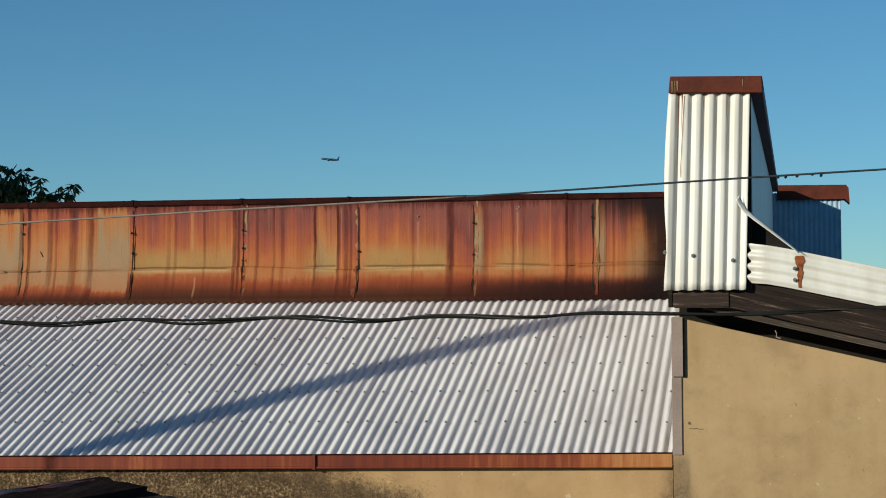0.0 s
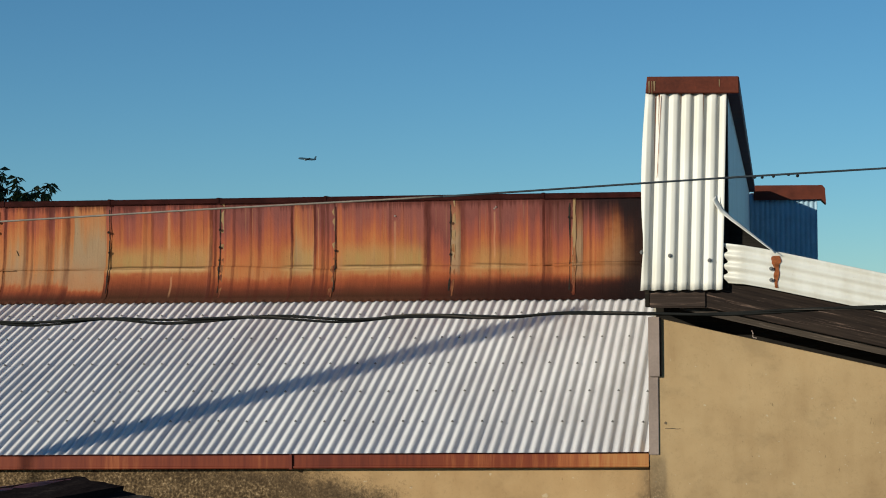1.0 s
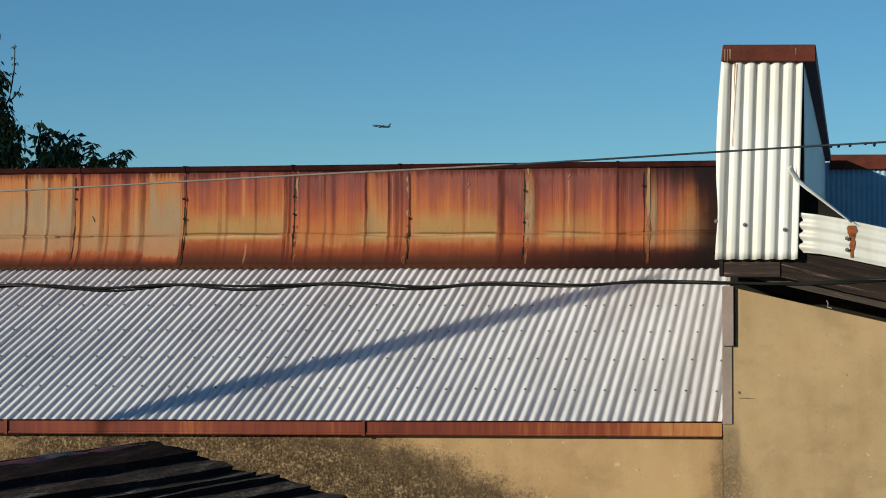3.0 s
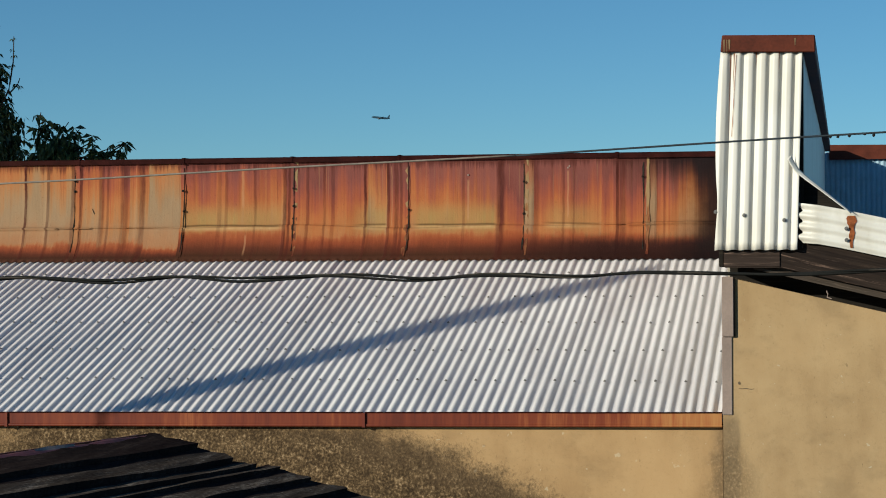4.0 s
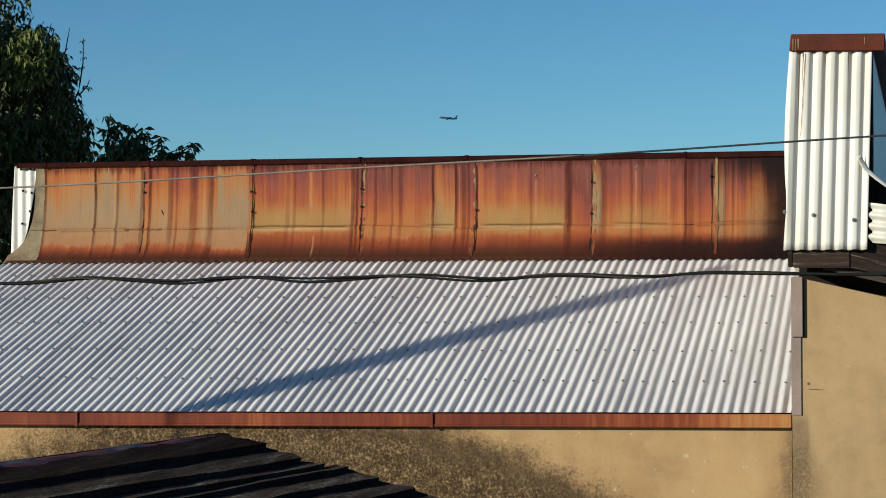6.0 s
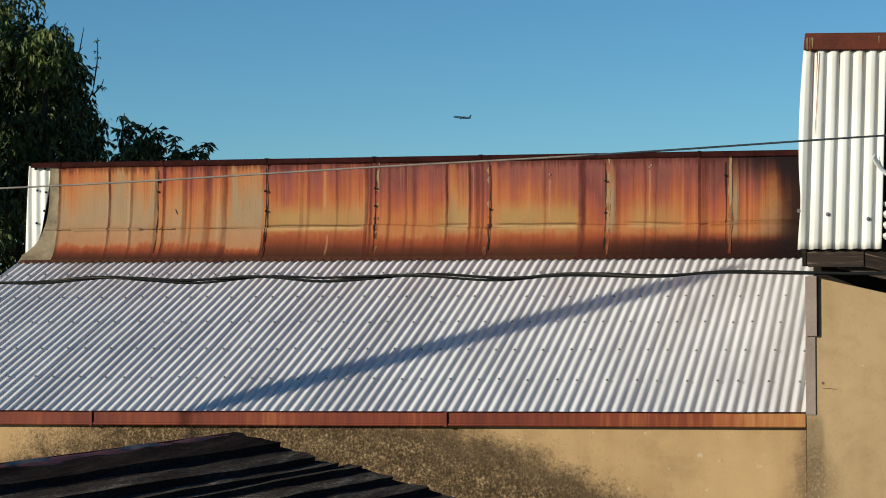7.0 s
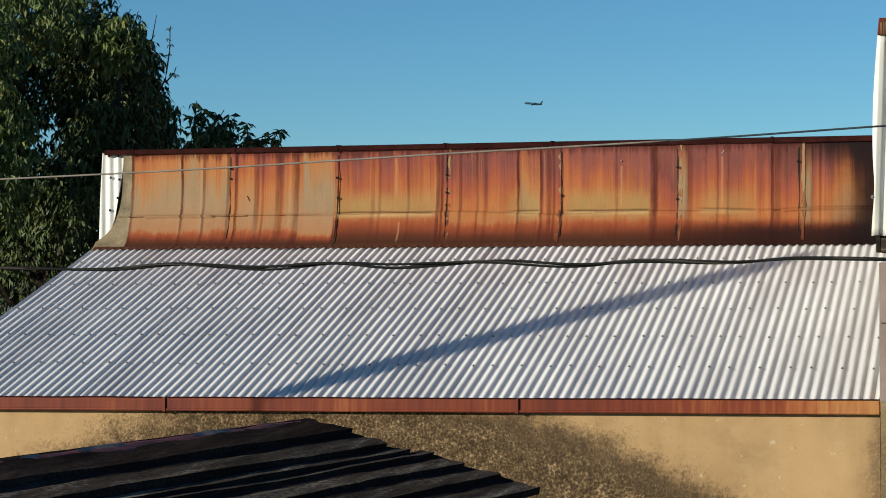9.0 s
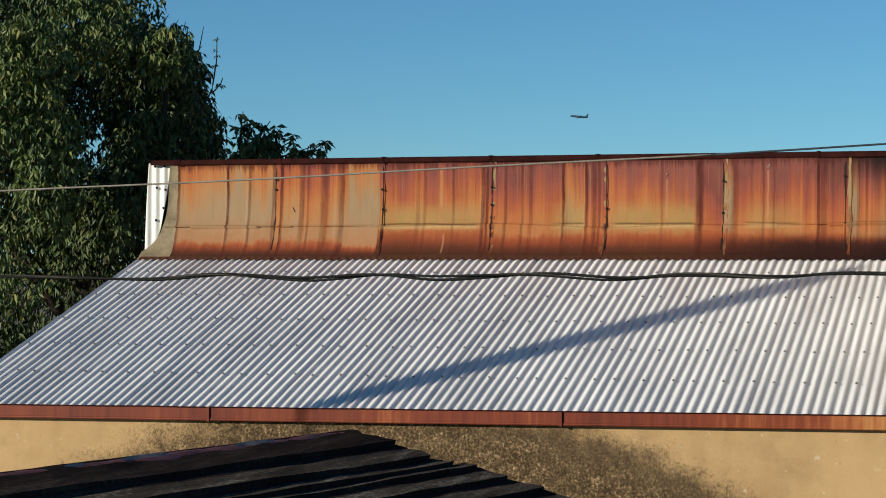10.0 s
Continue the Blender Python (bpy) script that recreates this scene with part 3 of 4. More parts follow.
def section_at(x, v):
    f = v * (len(SECTION) - 1)
    i = min(int(f), len(SECTION) - 2)
    f -= i
    y = SECTION[i][0] * (1 - f) + SECTION[i + 1][0] * f
    z = SECTION[i][1] * (1 - f) + SECTION[i + 1][1] * f
    crease = math.exp(-((z - 4.345) / 0.10) ** 2)
    z += crease * 0.05 * noise.noise((x * 0.8, 2.0, 0))
    y += crease * 0.02 * noise.noise((x * 1.7, 5.0, 0)) + 0.012 * noise.noise((x * 2.3, z * 2.5, 1)) + 0.004 * noise.noise((x * 9, z * 6, 7))
    pressed = min(1, max(0, (x - 0.55) / 0.4)) * min(1, max(0, (4.9 - x) / 0.5))
    if z > 4.332:
        y -= (1 - pressed) * 0.039 * math.exp(-(z - 4.332) / 0.16)
    y -= pressed * 0.012 * math.exp(-((z - 4.40) / 0.05) ** 2) * (0.6 + noise.noise((x * 2.1, 9.0, 2)))
    for q in FOLDS:
        y -= 0.007 * math.exp(-((x - q) / 0.012) ** 2)
    return x, y, z


EDGES = [-1.20, -0.155, 0.888, 1.955, 3.045, 4.150, 5.262, 6.12]
NAIL = bolt_mesh("nail", NEARBLACK, 0.009, 0.008)
for i, (a, b) in enumerate(zip(EDGES, EDGES[1:])):
    lift = 0.006 * (i % 2)
    bm = sheet(60, 33, lambda u, v, a=a, b=b, l=lift: (lambda q: (q[0], q[1] - l, q[2]))(section_at(a - 0.02 + (b - a + 0.04) * u, v)))
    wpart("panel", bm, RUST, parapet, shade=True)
def make_seam():
    m, nt, b = shader("khaki seam strip", 0.75, 0.0, 0.15)
    p, x, y, z = world_pos(nt)
    n = noise_tex(nt, stretched(nt, p, 16, 3, 4), 1.0, 5, 0.65)
    n = calc(nt, "ADD", calc(nt, "ADD", n, 0.06), calc(nt, "MULTIPLY", calc(nt, "SUBTRACT", z, 4.60), 0.34))
    c = ramp(nt, n, [(0.34, (0.09, 0.022, 0.011)), (0.46, (0.20, 0.085, 0.032)), (0.58, (0.25, 0.155, 0.070)), (0.74, (0.22, 0.155, 0.082))])
    nt.links.new(c, b.inputs["Base Color"])
    bump(nt, b, n, 0.3, 0.005)
    return m


SEAM = make_seam()
# seams: place, width of the strip, khaki or rusted, place of the open gap beside it
for x, wid0, khaki, gap in ((-0.155, 0.05, False, -0.028), (0.888, 0.05, False, 0.012), (1.985, 0.046, True, -0.012), (3.045, 0.036, True, 0.026), (4.178, 0.036, True, -0.026), (5.285, 0.044, True, -0.034)):
    def strip(u, v, x=x, wid=wid0, dx=0.0, out=0.004):
        q = section_at(x, 0.14 + v * 0.85)
        return x + dx + (u - 0.5) * wid * (1 + 0.5 * noise.noise((x, q[2] * 7, 2))) + 0.006 * noise.noise((x * 2, q[2] * 4, 8)), q[1] - out - 0.006 * noise.noise((x * 3, q[2] * 14, 4)) - 0.003 * u, q[2]
    wpart("seam_strip", sheet(5, 44, strip), SEAM if khaki else RUST, parapet, shade=True)
    wpart("seam_gap", sheet(2, 60, lambda u, v: strip(u, 0.10 + 0.88 * v, x, 0.004 + 0.012 * max(0.0, 0.42 + noise.noise((x * 5, v * 4.5, 3))), gap, 0.008)), NEARBLACK, parapet)
    for z in rb.sample((4.42, 4.50, 4.58, 4.67, 4.76, 4.85), rb.choice((1, 2, 2, 3))):
        put("nail", NAIL, parapet, Matrix.Translation((x + gap + rb.uniform(-0.006, 0.006), 1.325, z + rb.uniform(-0.03, 0.03))) @ pose(0, 0, 0, 90))
ob = part("scar", sheet(3, 8, lambda u, v: ((u - 0.5) * 0.008 * (1.4 - abs(v - 0.5) * 2), 0.002 * math.sin(u * 3), (v - 0.5) * 0.12)), NEARBLACK, parapet, "scratch in the rusted sheet")
ob.matrix_basis = Matrix.Translation(-parapet.location) @ pose(0.02, section_at(0.02, 0.8)[1] - 0.012, 4.47, 0, -28, 0)
for x, z in ((3.632, 4.80), (4.575, 4.87), (4.560, 4.855)):
    put("screw_head", bolt_mesh("screw_head", TRIM, 0.0065, 0.006), parapet, Matrix.Translation((x, section_at(x, 0.9)[1] - 0.004, z)) @ pose(0, 0, 0, 90))


# ragged rusted lip where the flashing lies on the corrugations
def ragged_lip(u, v):
    x = -1.50 + 7.60 * u
    n1 = noise.noise((x * 3.1, 4, 1))
    n2 = noise.noise((x * 17, 2, 6))
    y = 1.105 - v * (0.045 + 0.022 * n1 + 0.016 * n2)
    return x, y, roof_z(y) + 0.016 + 0.010 * (1 - v) + 0.006 * n2 * v + AMP * 0.5 * math.cos(2 * math.pi * x / PITCH_C) * v


wpart("ragged_lip", sheet(520, 3, ragged_lip, 0.004), RUST, parapet, "ragged dark rusted lower edge")
CAPS = [-1.49, -1.19, -0.14, 0.90, 1.955, 2.98, 5.01, 6.14]
for i, (a, b) in enumerate(zip(CAPS, CAPS[1:])):
    z0 = 4.938 + 0.004 * (i % 2)
    bm = prism([(1.318, z0), (1.318, 4.980), (1.33, 4.988), (1.62, 4.992), (1.64, 4.985), (1.64, 4.95), (1.625, 4.95), (1.60, 4.978), (1.34, 4.972), (1.328, z0)], "x", a + 0.002, b - 0.002)
    wpart("cap", bm, CAPDARK, parapet, "dark red-brown metal cap")
    wpart("cap_joint", prism([(1.312, z0 - 0.004), (1.312, 4.986), (1.33, 4.994), (1.62, 4.998), (1.62, 4.990), (1.335, 4.98), (1.322, z0 - 0.004)], "x", b - 0.012, b + 0.012), CAPDARK, parapet) if i < 6 else None


def end_sheet(u, v):
    z = 4.05 + 0.91 * v
    x0 = -1.575 + 0.045 * v
    k = 1 - v
    x1 = -1.295 - 0.12 * k - 0.10 * k ** 4
    x = x0 + (x1 - x0) * u
    return x, 1.375 + 0.010 * math.cos((x + 1.5) / 0.088 * 2 * math.pi), z


end = wpart("end_sheet", sheet(26, 14, end_sheet, 0.003), WHITE, parapet, "white corrugated end sheet", True)
for z, x in ((4.93, -1.46), (4.93, -1.36), (4.72, -1.44), (4.70, -1.35), (4.52, -1.37), (4.40, -1.45)):
    put("nail", NAIL, parapet, Matrix.Translation((x, 1.36, z)) @ pose(0, 0, 0, 90))
# the curved free edge of the first panel
def free_edge(u, v):
    x, y, z = section_at(-1.30, v)
    k = (4.96 - z) / 0.9
    left = -1.29 - 0.03 * k - 0.24 * min(0.97, max(0, k)) ** 6
    return left + (-1.205 - left) * u, y - 0.006 - 0.012 * (1 - u) ** 3, z


bm = sheet(8, 40, free_edge)
wpart("edge_strip", bm, plain("grey-green strip", (0.215, 0.165, 0.100), 0.7, 0, 0.4, 8, 60), parapet, shade=True)

# ---- neighbour with the tower-like parapet ----
neighbour = thing("neighbour_building", (8.5, 0, 0), "ochre stucco building with white corrugated verge", "building")
VX, VS = 6.267, 0.2289                # verge start and fall
def verge(x, z0): return z0 - VS * (x - VX)
XE = 12.0
bm = prism([(6.178, 0), (XE, 0), (XE, verge(XE, 3.845)), (6.267, 3.845), (6.178, 3.86)], "y", -2.65, -2.41)
wpart("front_wall", bm, STUCCO, neighbour, "weathered ochre stucco gable wall")
wpart("party_wall", box((6.20, -2.33, 0), (6.40, 15.6, 4.0), 0.004), PLAIN_WALL, neighbour)
# black board stands in for the shade under the verge
bm = prism([(6.22, 3.80), (XE, verge(XE, 3.80)), (XE, verge(XE, 4.12)), (6.22, 4.13)], "y", -2.40, -2.345)
wpart("gable_board", bm, NEARBLACK, neighbour, "black board drawn for the shade under the verge")
# weathered verge boards
bm = prism([(6.46, 3.955), (XE, verge(XE, 3.99)), (XE, verge(XE, 4.27)), (6.70, verge(6.70, 4.27)), (6.46, 4.055)], "y", -2.86, -2.80, 0.004)
wpart("verge_board", bm, TIMBER, neighbour, "dark weathered verge board")
bm = prism([(6.50, 3.893), (XE, verge(XE, 3.918)), (XE, verge(XE, 4.00)), (6.46, 3.975), (6.40, 3.915)], "y", -2.797, -2.755, 0.004)
wpart("lower_verge_board", bm, GREYWOOD, neighbour, "grey weathered board")
wpart("beam_end", box((6.20, -2.87, 3.925), (6.60, -2.655, 4.055), 0.008), make_wood("split timber", (0.022, 0.015, 0.012), (0.060, 0.042, 0.034), (0.36, 0.24, 0.18)), neighbour, "split weathered beam end")
wpart("packing_board", box((6.165, -2.84, 3.93), (6.197, -2.5, 4.06), 0.004), NEARBLACK, neighbour)
wpart("corner_trim", box((6.176, -2.678, 3.432), (6.258, -2.653, 3.86), 0.003), TRIM, neighbour, "grey-brown metal corner trim")
wpart("corner_trim", box((6.174, -2.660, 2.87), (6.246, -2.652, 3.430), 0.003), TRIM, neighbour, "grey-brown metal corner trim")
wpart("trim_gap", box((6.259, -2.668, 3.432), (6.270, -2.652, 3.855), 0.001), NEARBLACK, neighbour)
nail_x, nail_z = 6.921, 3.715
wpart("wall_hook", tube([(nail_x, -2.64, nail_z), (nail_x, -2.70, nail_z), (nail_x + 0.004, -2.71, nail_z + 0.02), (nail_x - 0.006, -2.71, nail_z + 0.045)], 0.005, 6), TRIM, neighbour, "small bent grey hook")
wpart("wall_hook", tube([(nail_x, -2.70, nail_z - 0.004), (nail_x + 0.03, -2.705, nail_z - 0.012)], 0.004, 6), TRIM, neighbour)
for x, z, w, h in ((6.29, 3.055, 0.11, 0.006), (6.285, 3.095, 0.018, 0.024)):
    wpart("wall_scratch", sheet(8, 3, lambda u, v, x=x, z=z, w=w, h=h: (x + u * w, -2.6525, z + (v - 0.5) * h * (1 - abs(u - 0.5)) + 0.008 * noise.noise((u * 3, x, z)))), SCUFF, neighbour, "dark scratch in the stucco")
# roof behind the verge
bm = prism([(6.90, verge(6.9, 4.20)), (XE, verge(XE, 4.20)), (XE, verge(XE, 4.14)), (6.90, verge(6.9, 4.14))], "y", -2.78, 15.4)
wpart("roof", bm, ZINC, neighbour)
wpart("eave_wall", box((XE - 0.2, -2.34, 0), (XE, 15.6, verge(XE, 3.8)), 0.004), PLAIN_WALL, neighbour)


def verge_sheet(u, v):
    x = 6.735 + (XE - 6.75) * u
    if u == 0:
        x += 0.02 * math.cos(v * 3.6 * 2 * math.pi)
    z = verge(x, 4.235 - 0.02 * math.exp(-((x - 6.75) / 0.1) ** 2)) + 0.275 * v - 0.007
    z += (x - 6.735) * 0.010
    return x, -2.905 + 0.007 * math.cos(v * 3.6 * 2 * math.pi) + 0.05 * max(0, v - 0.8), z


wpart("verge_sheet", sheet(40, 44, verge_sheet, 0.003), WHITE, neighbour, "white corrugated verge sheet with a rust run", True)
VB = bolt_mesh("verge_bolt", STEEL, 0.011, 0.009)
for x, z in ((7.058, 4.195), (7.058, 4.115)):
    put("bolt", VB, neighbour, Matrix.Translation((x, -2.918, z)) @ pose(0, 0, 0, 90))


def rust_run(u, v):
    w = 1.5 * (0.011 + 0.014 * math.exp(-((v - 0.16) / 0.16) ** 2) + 0.007 * math.exp(-((v - 0.60) / 0.12) ** 2)) * (1 - 0.45 * v) * (1 + 0.3 * noise.noise((v * 9, u * 2, 0)))
    x = 7.092 + (u - 0.5) * 2 * w + 0.008 * noise.noise((v * 3, 2, 0))
    z = 4.285 - 0.225 * v
    return x, verge_sheet((x - 6.735) / (XE - 6.75), (z - verge(x, 4.228) - (x - 6.735) * 0.010) / 0.275)[1] - 0.006, z


wpart("rust_run", sheet(4, 24, rust_run), ORANGE, neighbour, "orange rust run")

# the tower-like parapet along the neighbour's side
tower = thing("tower_parapet", (6.5, -2.6, 4.0), "tall parapet clad in white corrugated sheet with rusted cap", "parapet")


def tower_sheet(u, v):
    z = 4.05 + 1.40 * v
    left = 6.137 + 0.050 * v
    right = 6.718 + 0.043 * v
    bow = -0.015 * math.sin(math.pi * min(1, max(0, (v - 0.28) / 0.72))) + 0.012 * math.exp(-((v - 0.22) / 0.12) ** 2)
    x = left + (right - left) * u + bow * max(0, 1 - u / 0.14)
    pitch = (right - left) / 6.4
    y = -2.917 + 0.025 * (0.5 + 0.5 * math.cos((x - left) / pitch * 2 * math.pi + 0.8)) ** 2.2 - 0.02 * math.exp(-(u / 0.06) ** 2) * math.sin(math.pi * v)
    z -= 0.003 * math.cos((x - left) / pitch * 2 * math.pi) * (1 - v)
    return x, y, z


wpart("front_sheet", sheet(96, 24, tower_sheet, 0.003), WHITE, tower, "white corrugated front sheet", True)
wpart("lap_edge", sheet(2, 20, lambda u, v: (6.262 + 0.004 * u + 0.035 * v, -2.921, 4.85 + 0.58 * v)), ORANGE, tower)
for x, z in ((6.150, 4.320), (6.349, 4.294), (6.628, 4.258)):
    put("bolt", VB, tower, Matrix.Translation((x, -2.922, z)) @ pose(0, 0, 0, 90))
bm = prism([(6.20, 4.06), (6.755, 4.06), (6.765, 5.46), (6.20, 5.46)], "y", -2.885, -2.80)
wpart("front_frame", bm, NEARBLACK, tower)
LONG = 15.5
def rise(y): return 0.31 * (y + 2.9) / (LONG + 2.9)
bm = bmesh.new()
vs = [bm.verts.new(c) for c in ((6.22, -2.79, 4.02), (6.765, -2.79, 4.02), (6.765, LONG, 4.02), (6.22, LONG, 4.02), (6.22, -2.79, 5.47), (6.765, -2.79, 5.47), (6.765, LONG, 5.47 + 0.31), (6.22, LONG, 5.47 + 0.31))]
for q in ((0, 1, 2, 3), (4, 5, 6, 7), (0, 1, 5, 4), (1, 2, 6, 5), (2, 3, 7, 6), (3, 0, 4, 7)):
    bm.faces.new([vs[i] for i in q])
wpart("side_wall", bm, WHITE, tower, "white sheet side")
bm = bmesh.new()
vs = [bm.verts.new(c) for c in ((6.188, -2.94, 5.45), (6.850, -2.94, 5.435), (6.850, LONG, 5.745), (6.188, LONG, 5.745), (6.20, -2.94, 5.568), (6.848, -2.94, 5.556), (6.848, LONG, 5.866), (6.20, LONG, 5.866))]
for q in ((0, 1, 2, 3), (4, 5, 6, 7), (0, 1, 5, 4), (1, 2, 6, 5), (2, 3, 7, 6), (3, 0, 4, 7)):
    bm.faces.new([vs[i] for i in q])
bmesh.ops.bevel(bm, geom=list(bm.edges), offset=0.006, segments=1, affect="EDGES")
wpart("cap", bm, CAPRUST, tower, "rusted red-brown metal cap")
for x, w, h in ((6.215, 0.010, 0.085), (6.252, 0.014, 0.070), (6.235, 0.006, 0.11), (6.71, 0.008, 0.05)):
    wpart("cap_streak", sheet(3, 8, lambda u, v, x=x, w=w, h=h: (x + (u - 0.5) * w * (1 - 0.5 * v), -2.9425, 5.535 - h * v)), SEAM, tower)
for x, h in ((6.262, 0.42), (6.285, 0.20), (6.44, 0.10), (6.60, 0.14)):
    wpart("rust_streak", sheet(2, 16, lambda u, v, x=x, h=h: (lambda q: (q[0], q[1] - 0.004, q[2]))(tower_sheet((x - 6.187) / 0.574 + (u - 0.5) * 0.010 * (1 - v), 0.995 - h * v))), ORANGE, tower)
FLAP = [(6.668, 4.70), (6.685, 4.66), (6.72, 4.605), (6.79, 4.545), (6.88, 4.475), (6.98, 4.395), (7.092, 4.305)]


def flap(u, v):
    f = u * (len(FLAP) - 1)
    i = min(int(f), len(FLAP) - 2)
    f -= i
    x = FLAP[i][0] * (1 - f) + FLAP[i + 1][0] * f
    z = FLAP[i][1] * (1 - f) + FLAP[i + 1][1] * f
    w = 0.022 * (1.2 - 0.9 * u)
    return x + (v - 0.5) * w, -2.955 + 0.02 * v + 0.02 * math.sin(u * 3), z + (v - 0.5) * w * 1.2


wpart("torn_strip", sheet(24, 3, flap, 0.003), WHITE, tower, "torn strip of white flashing hanging loose", True)
# black sheet put in for the shade of the void behind the strip
wpart("void_board", prism([(6.70, 4.02), (7.09, 4.00), (7.09, 4.30), (6.98, 4.385), (6.88, 4.465), (6.79, 4.535), (6.72, 4.60), (6.70, 4.66)], "y", -2.798, -2.775), NEARBLACK, tower)

# parapet at the rear
rear = thing("rear_parapet", (7.3, LONG + 0.3, 4.0), "shaded corrugated rear parapet with rusted cap", "parapet")
wpart("face", sheet(90, 4, lambda u, v: (6.68 + 1.13 * u, LONG + 0.30 + 0.012 * math.cos(u * 14.5 * 2 * math.pi), 4.3 + 1.45 * v), 0.01), SHADEBLUE, rear, "corrugated face with blue-grey shade painted in", True)
wpart("frame", box((6.82, LONG + 0.34, 0), (7.79, LONG + 0.7, 5.70), 0.004), NEARBLACK, rear)
wpart("cap", prism([(6.83, 5.63), (7.87, 5.63), (7.945, 5.56), (7.93, 5.80), (7.89, 5.85), (6.83, 5.86)], "y", LONG + 0.22, LONG + 0.75), CAPRUST, rear, "rusted cap")

# ---- foreground roof with dark sheets ----
shed = thing("shed", (4.3, -12, 0), "low shed with a dark lapped sheet roof", "shed")
PK = Vector((3.980, -9.0, 3.179))
ALONG = Vector((0.22, 0.976, 0.0)).normalized()
ACROSS = Vector((0.976, -0.22, -0.225)).normalized()
UPN = ACROSS.cross(ALONG).normalized()
sr = random.Random(8)
STEPS = [0.0, 0.25, 0.46, 0.565, 0.64, 0.81, 1.0, 1.2]
near = 5.0
for i, (s0, s1) in enumerate(zip(STEPS, STEPS[1:])):
    tip = sr.uniform(-0.05, 0.05)
    lift = sr.uniform(-0.004, 0.006)
    def course(u, v, s0=s0, s1=s1, tip=tip, lift=lift, seed=i):
        s = s0 + (s1 - s0 + 0.012) * min(1, u * 1.12)
        d = -near + (near + tip + 0.05 * noise.noise((s * 14, 0, seed)) + 0.04 - 0.05 * u) * v
        h = 0.004 + 0.022 * u ** 1.5 + lift + 0.009 * noise.noise((s * 3, d * 1.3, seed)) + 0.004 * noise.noise((s * 20, d * 6, seed))
        if u > 0.95:
            h -= 0.036
        return PK + ACROSS * s + ALONG * d + UPN * h
    ob = wpart("roof_course", sheet(9, 70, course, 0.005), SHED, shed, "dark weathered lapped roof course")
    ob.data.materials.append(SHEDPALE)
    # paler sheet on the upper face, towards each course's outer edge
    for f in ob.data.polygons:
        k = (f.center - PK).dot(ACROSS)
        if f.normal.dot(UPN) > 0.5 and s0 + 0.45 * (s1 - s0) < k and i > 0:
            f.material_index = 1
wpart("ridge_cap", sheet(8, 60, lambda u, v: PK + ALONG * (-5.0 + 4.95 * v) + ACROSS * (0.19 * u - 0.065) + UPN * (0.012 * math.sin(math.pi * u) - 0.03 * max(0, 0.5 - u) + 0.004 * noise.noise((u * 2, v * 24, 0))), 0.004), RIDGE, shed, "purple-brown ridge cap")
# glints on the ridge, painted as pale patches
for d0, d1, w in ((0.66, 0.95, 0.034), (1.42, 1.72, 0.030), (1.95, 2.06, 0.02)):
    wpart("bare_patch", sheet(12, 2, lambda u, v, d0=d0, d1=d1, w=w: PK - ALONG * (d0 + (d1 - d0) * u) + ACROSS * (0.035 + (v - 0.5) * w * math.sin(math.pi * (0.06 + 0.88 * u)) * (1 + 0.5 * noise.noise((u * 6, d0, 1)))) + UPN * (0.018 - 0.006 * v)), TRIM, shed, "pale patch painted as a glint on the ridge")
LEFT = Vector((-0.976, 0.22, -0.30)).normalized()
wpart("left_slope", sheet(6, 10, lambda u, v: PK + ALONG * (-5.0 * (1 - v)) + LEFT * (0.06 + 1.5 * u) + Vector((0, 0, -0.02)), 0.02), SHED, shed)
flat = Vector((0.976, -0.22, 0))
bm = prism([tuple((PK + ALONG * d + flat * k).xy) for d, k in ((-0.15, -1.0), (-0.15, 1.1), (-4.9, 1.1), (-4.9, -1.0))], "z", 0, 2.78)
wpart("wall", bm, PLAIN_WALL, shed)

# ---- overhead lines ----
def smooth_line(keys, n):
    out = []
    for i in range(n + 1):
        x = keys[0][0] + (keys[-1][0] - keys[0][0]) * i / n
        for (xa, za), (xb, zb) in zip(keys, keys[1:]):
            if xa <= x <= xb:
                f = (x - xa) / (xb - xa)
                f = f * f * (3 - 2 * f)
                out.append((x, za + (zb - za) * f))
                break
    return out


def upper_z(x): return 4.263 + 0.0345 * (x - 2.738) + 0.0016 * (x - 2.738) ** 2
def line_y(x): return -9.5 + max(0, 1.6 - x) * 0.2245 if x < 1.6 else -9.5
service_wire = thing("service_wire", (2, -9.5, 4.26), "thin overhead service wire, grey with a dark blue-grey length", "wire")
for x0, x1, r, mat, what in ((-4.35, 5.72, 0.0042, WIRE, "grey length"), (5.72, 13.2, 0.0044, DARKWIRE, "dark blue-grey length")):
    wpart("length", tube([(x, line_y(x), upper_z(x) + 0.002 * math.sin(x * 3)) for x in np.linspace(x0, x1, int((x1 - x0) * 8))], r, 8), mat, service_wire, what, True)
for x, h in ((6.985, 0.010), (7.015, 0.012), (7.06, 0.011), (7.12, 0.007), (7.155, 0.016)):
    bm = bmesh.new()
    bmesh.ops.create_icosphere(bm, subdivisions=1, radius=0.0045, matrix=pose(x, -9.5, upper_z(x) - h * 0.5) @ Matrix.Diagonal((1.6, 1, h / 0.009, 1)))
    wpart("wire_tie", bm, CABLE, service_wire)
LOW = [(-4.35, 3.84), (0.5, 3.88), (1.6, 3.86), (2.511, 3.878), (3.23, 3.863), (3.59, 3.891), (3.952, 3.863), (4.306, 3.893), (4.555, 3.871), (4.995, 3.890), (5.305, 3.869), (5.634, 3.893), (5.957, 3.879), (6.251, 3.899), (6.804, 3.887), (7.399, 3.913), (9.0, 3.93), (13.2, 4.05)]
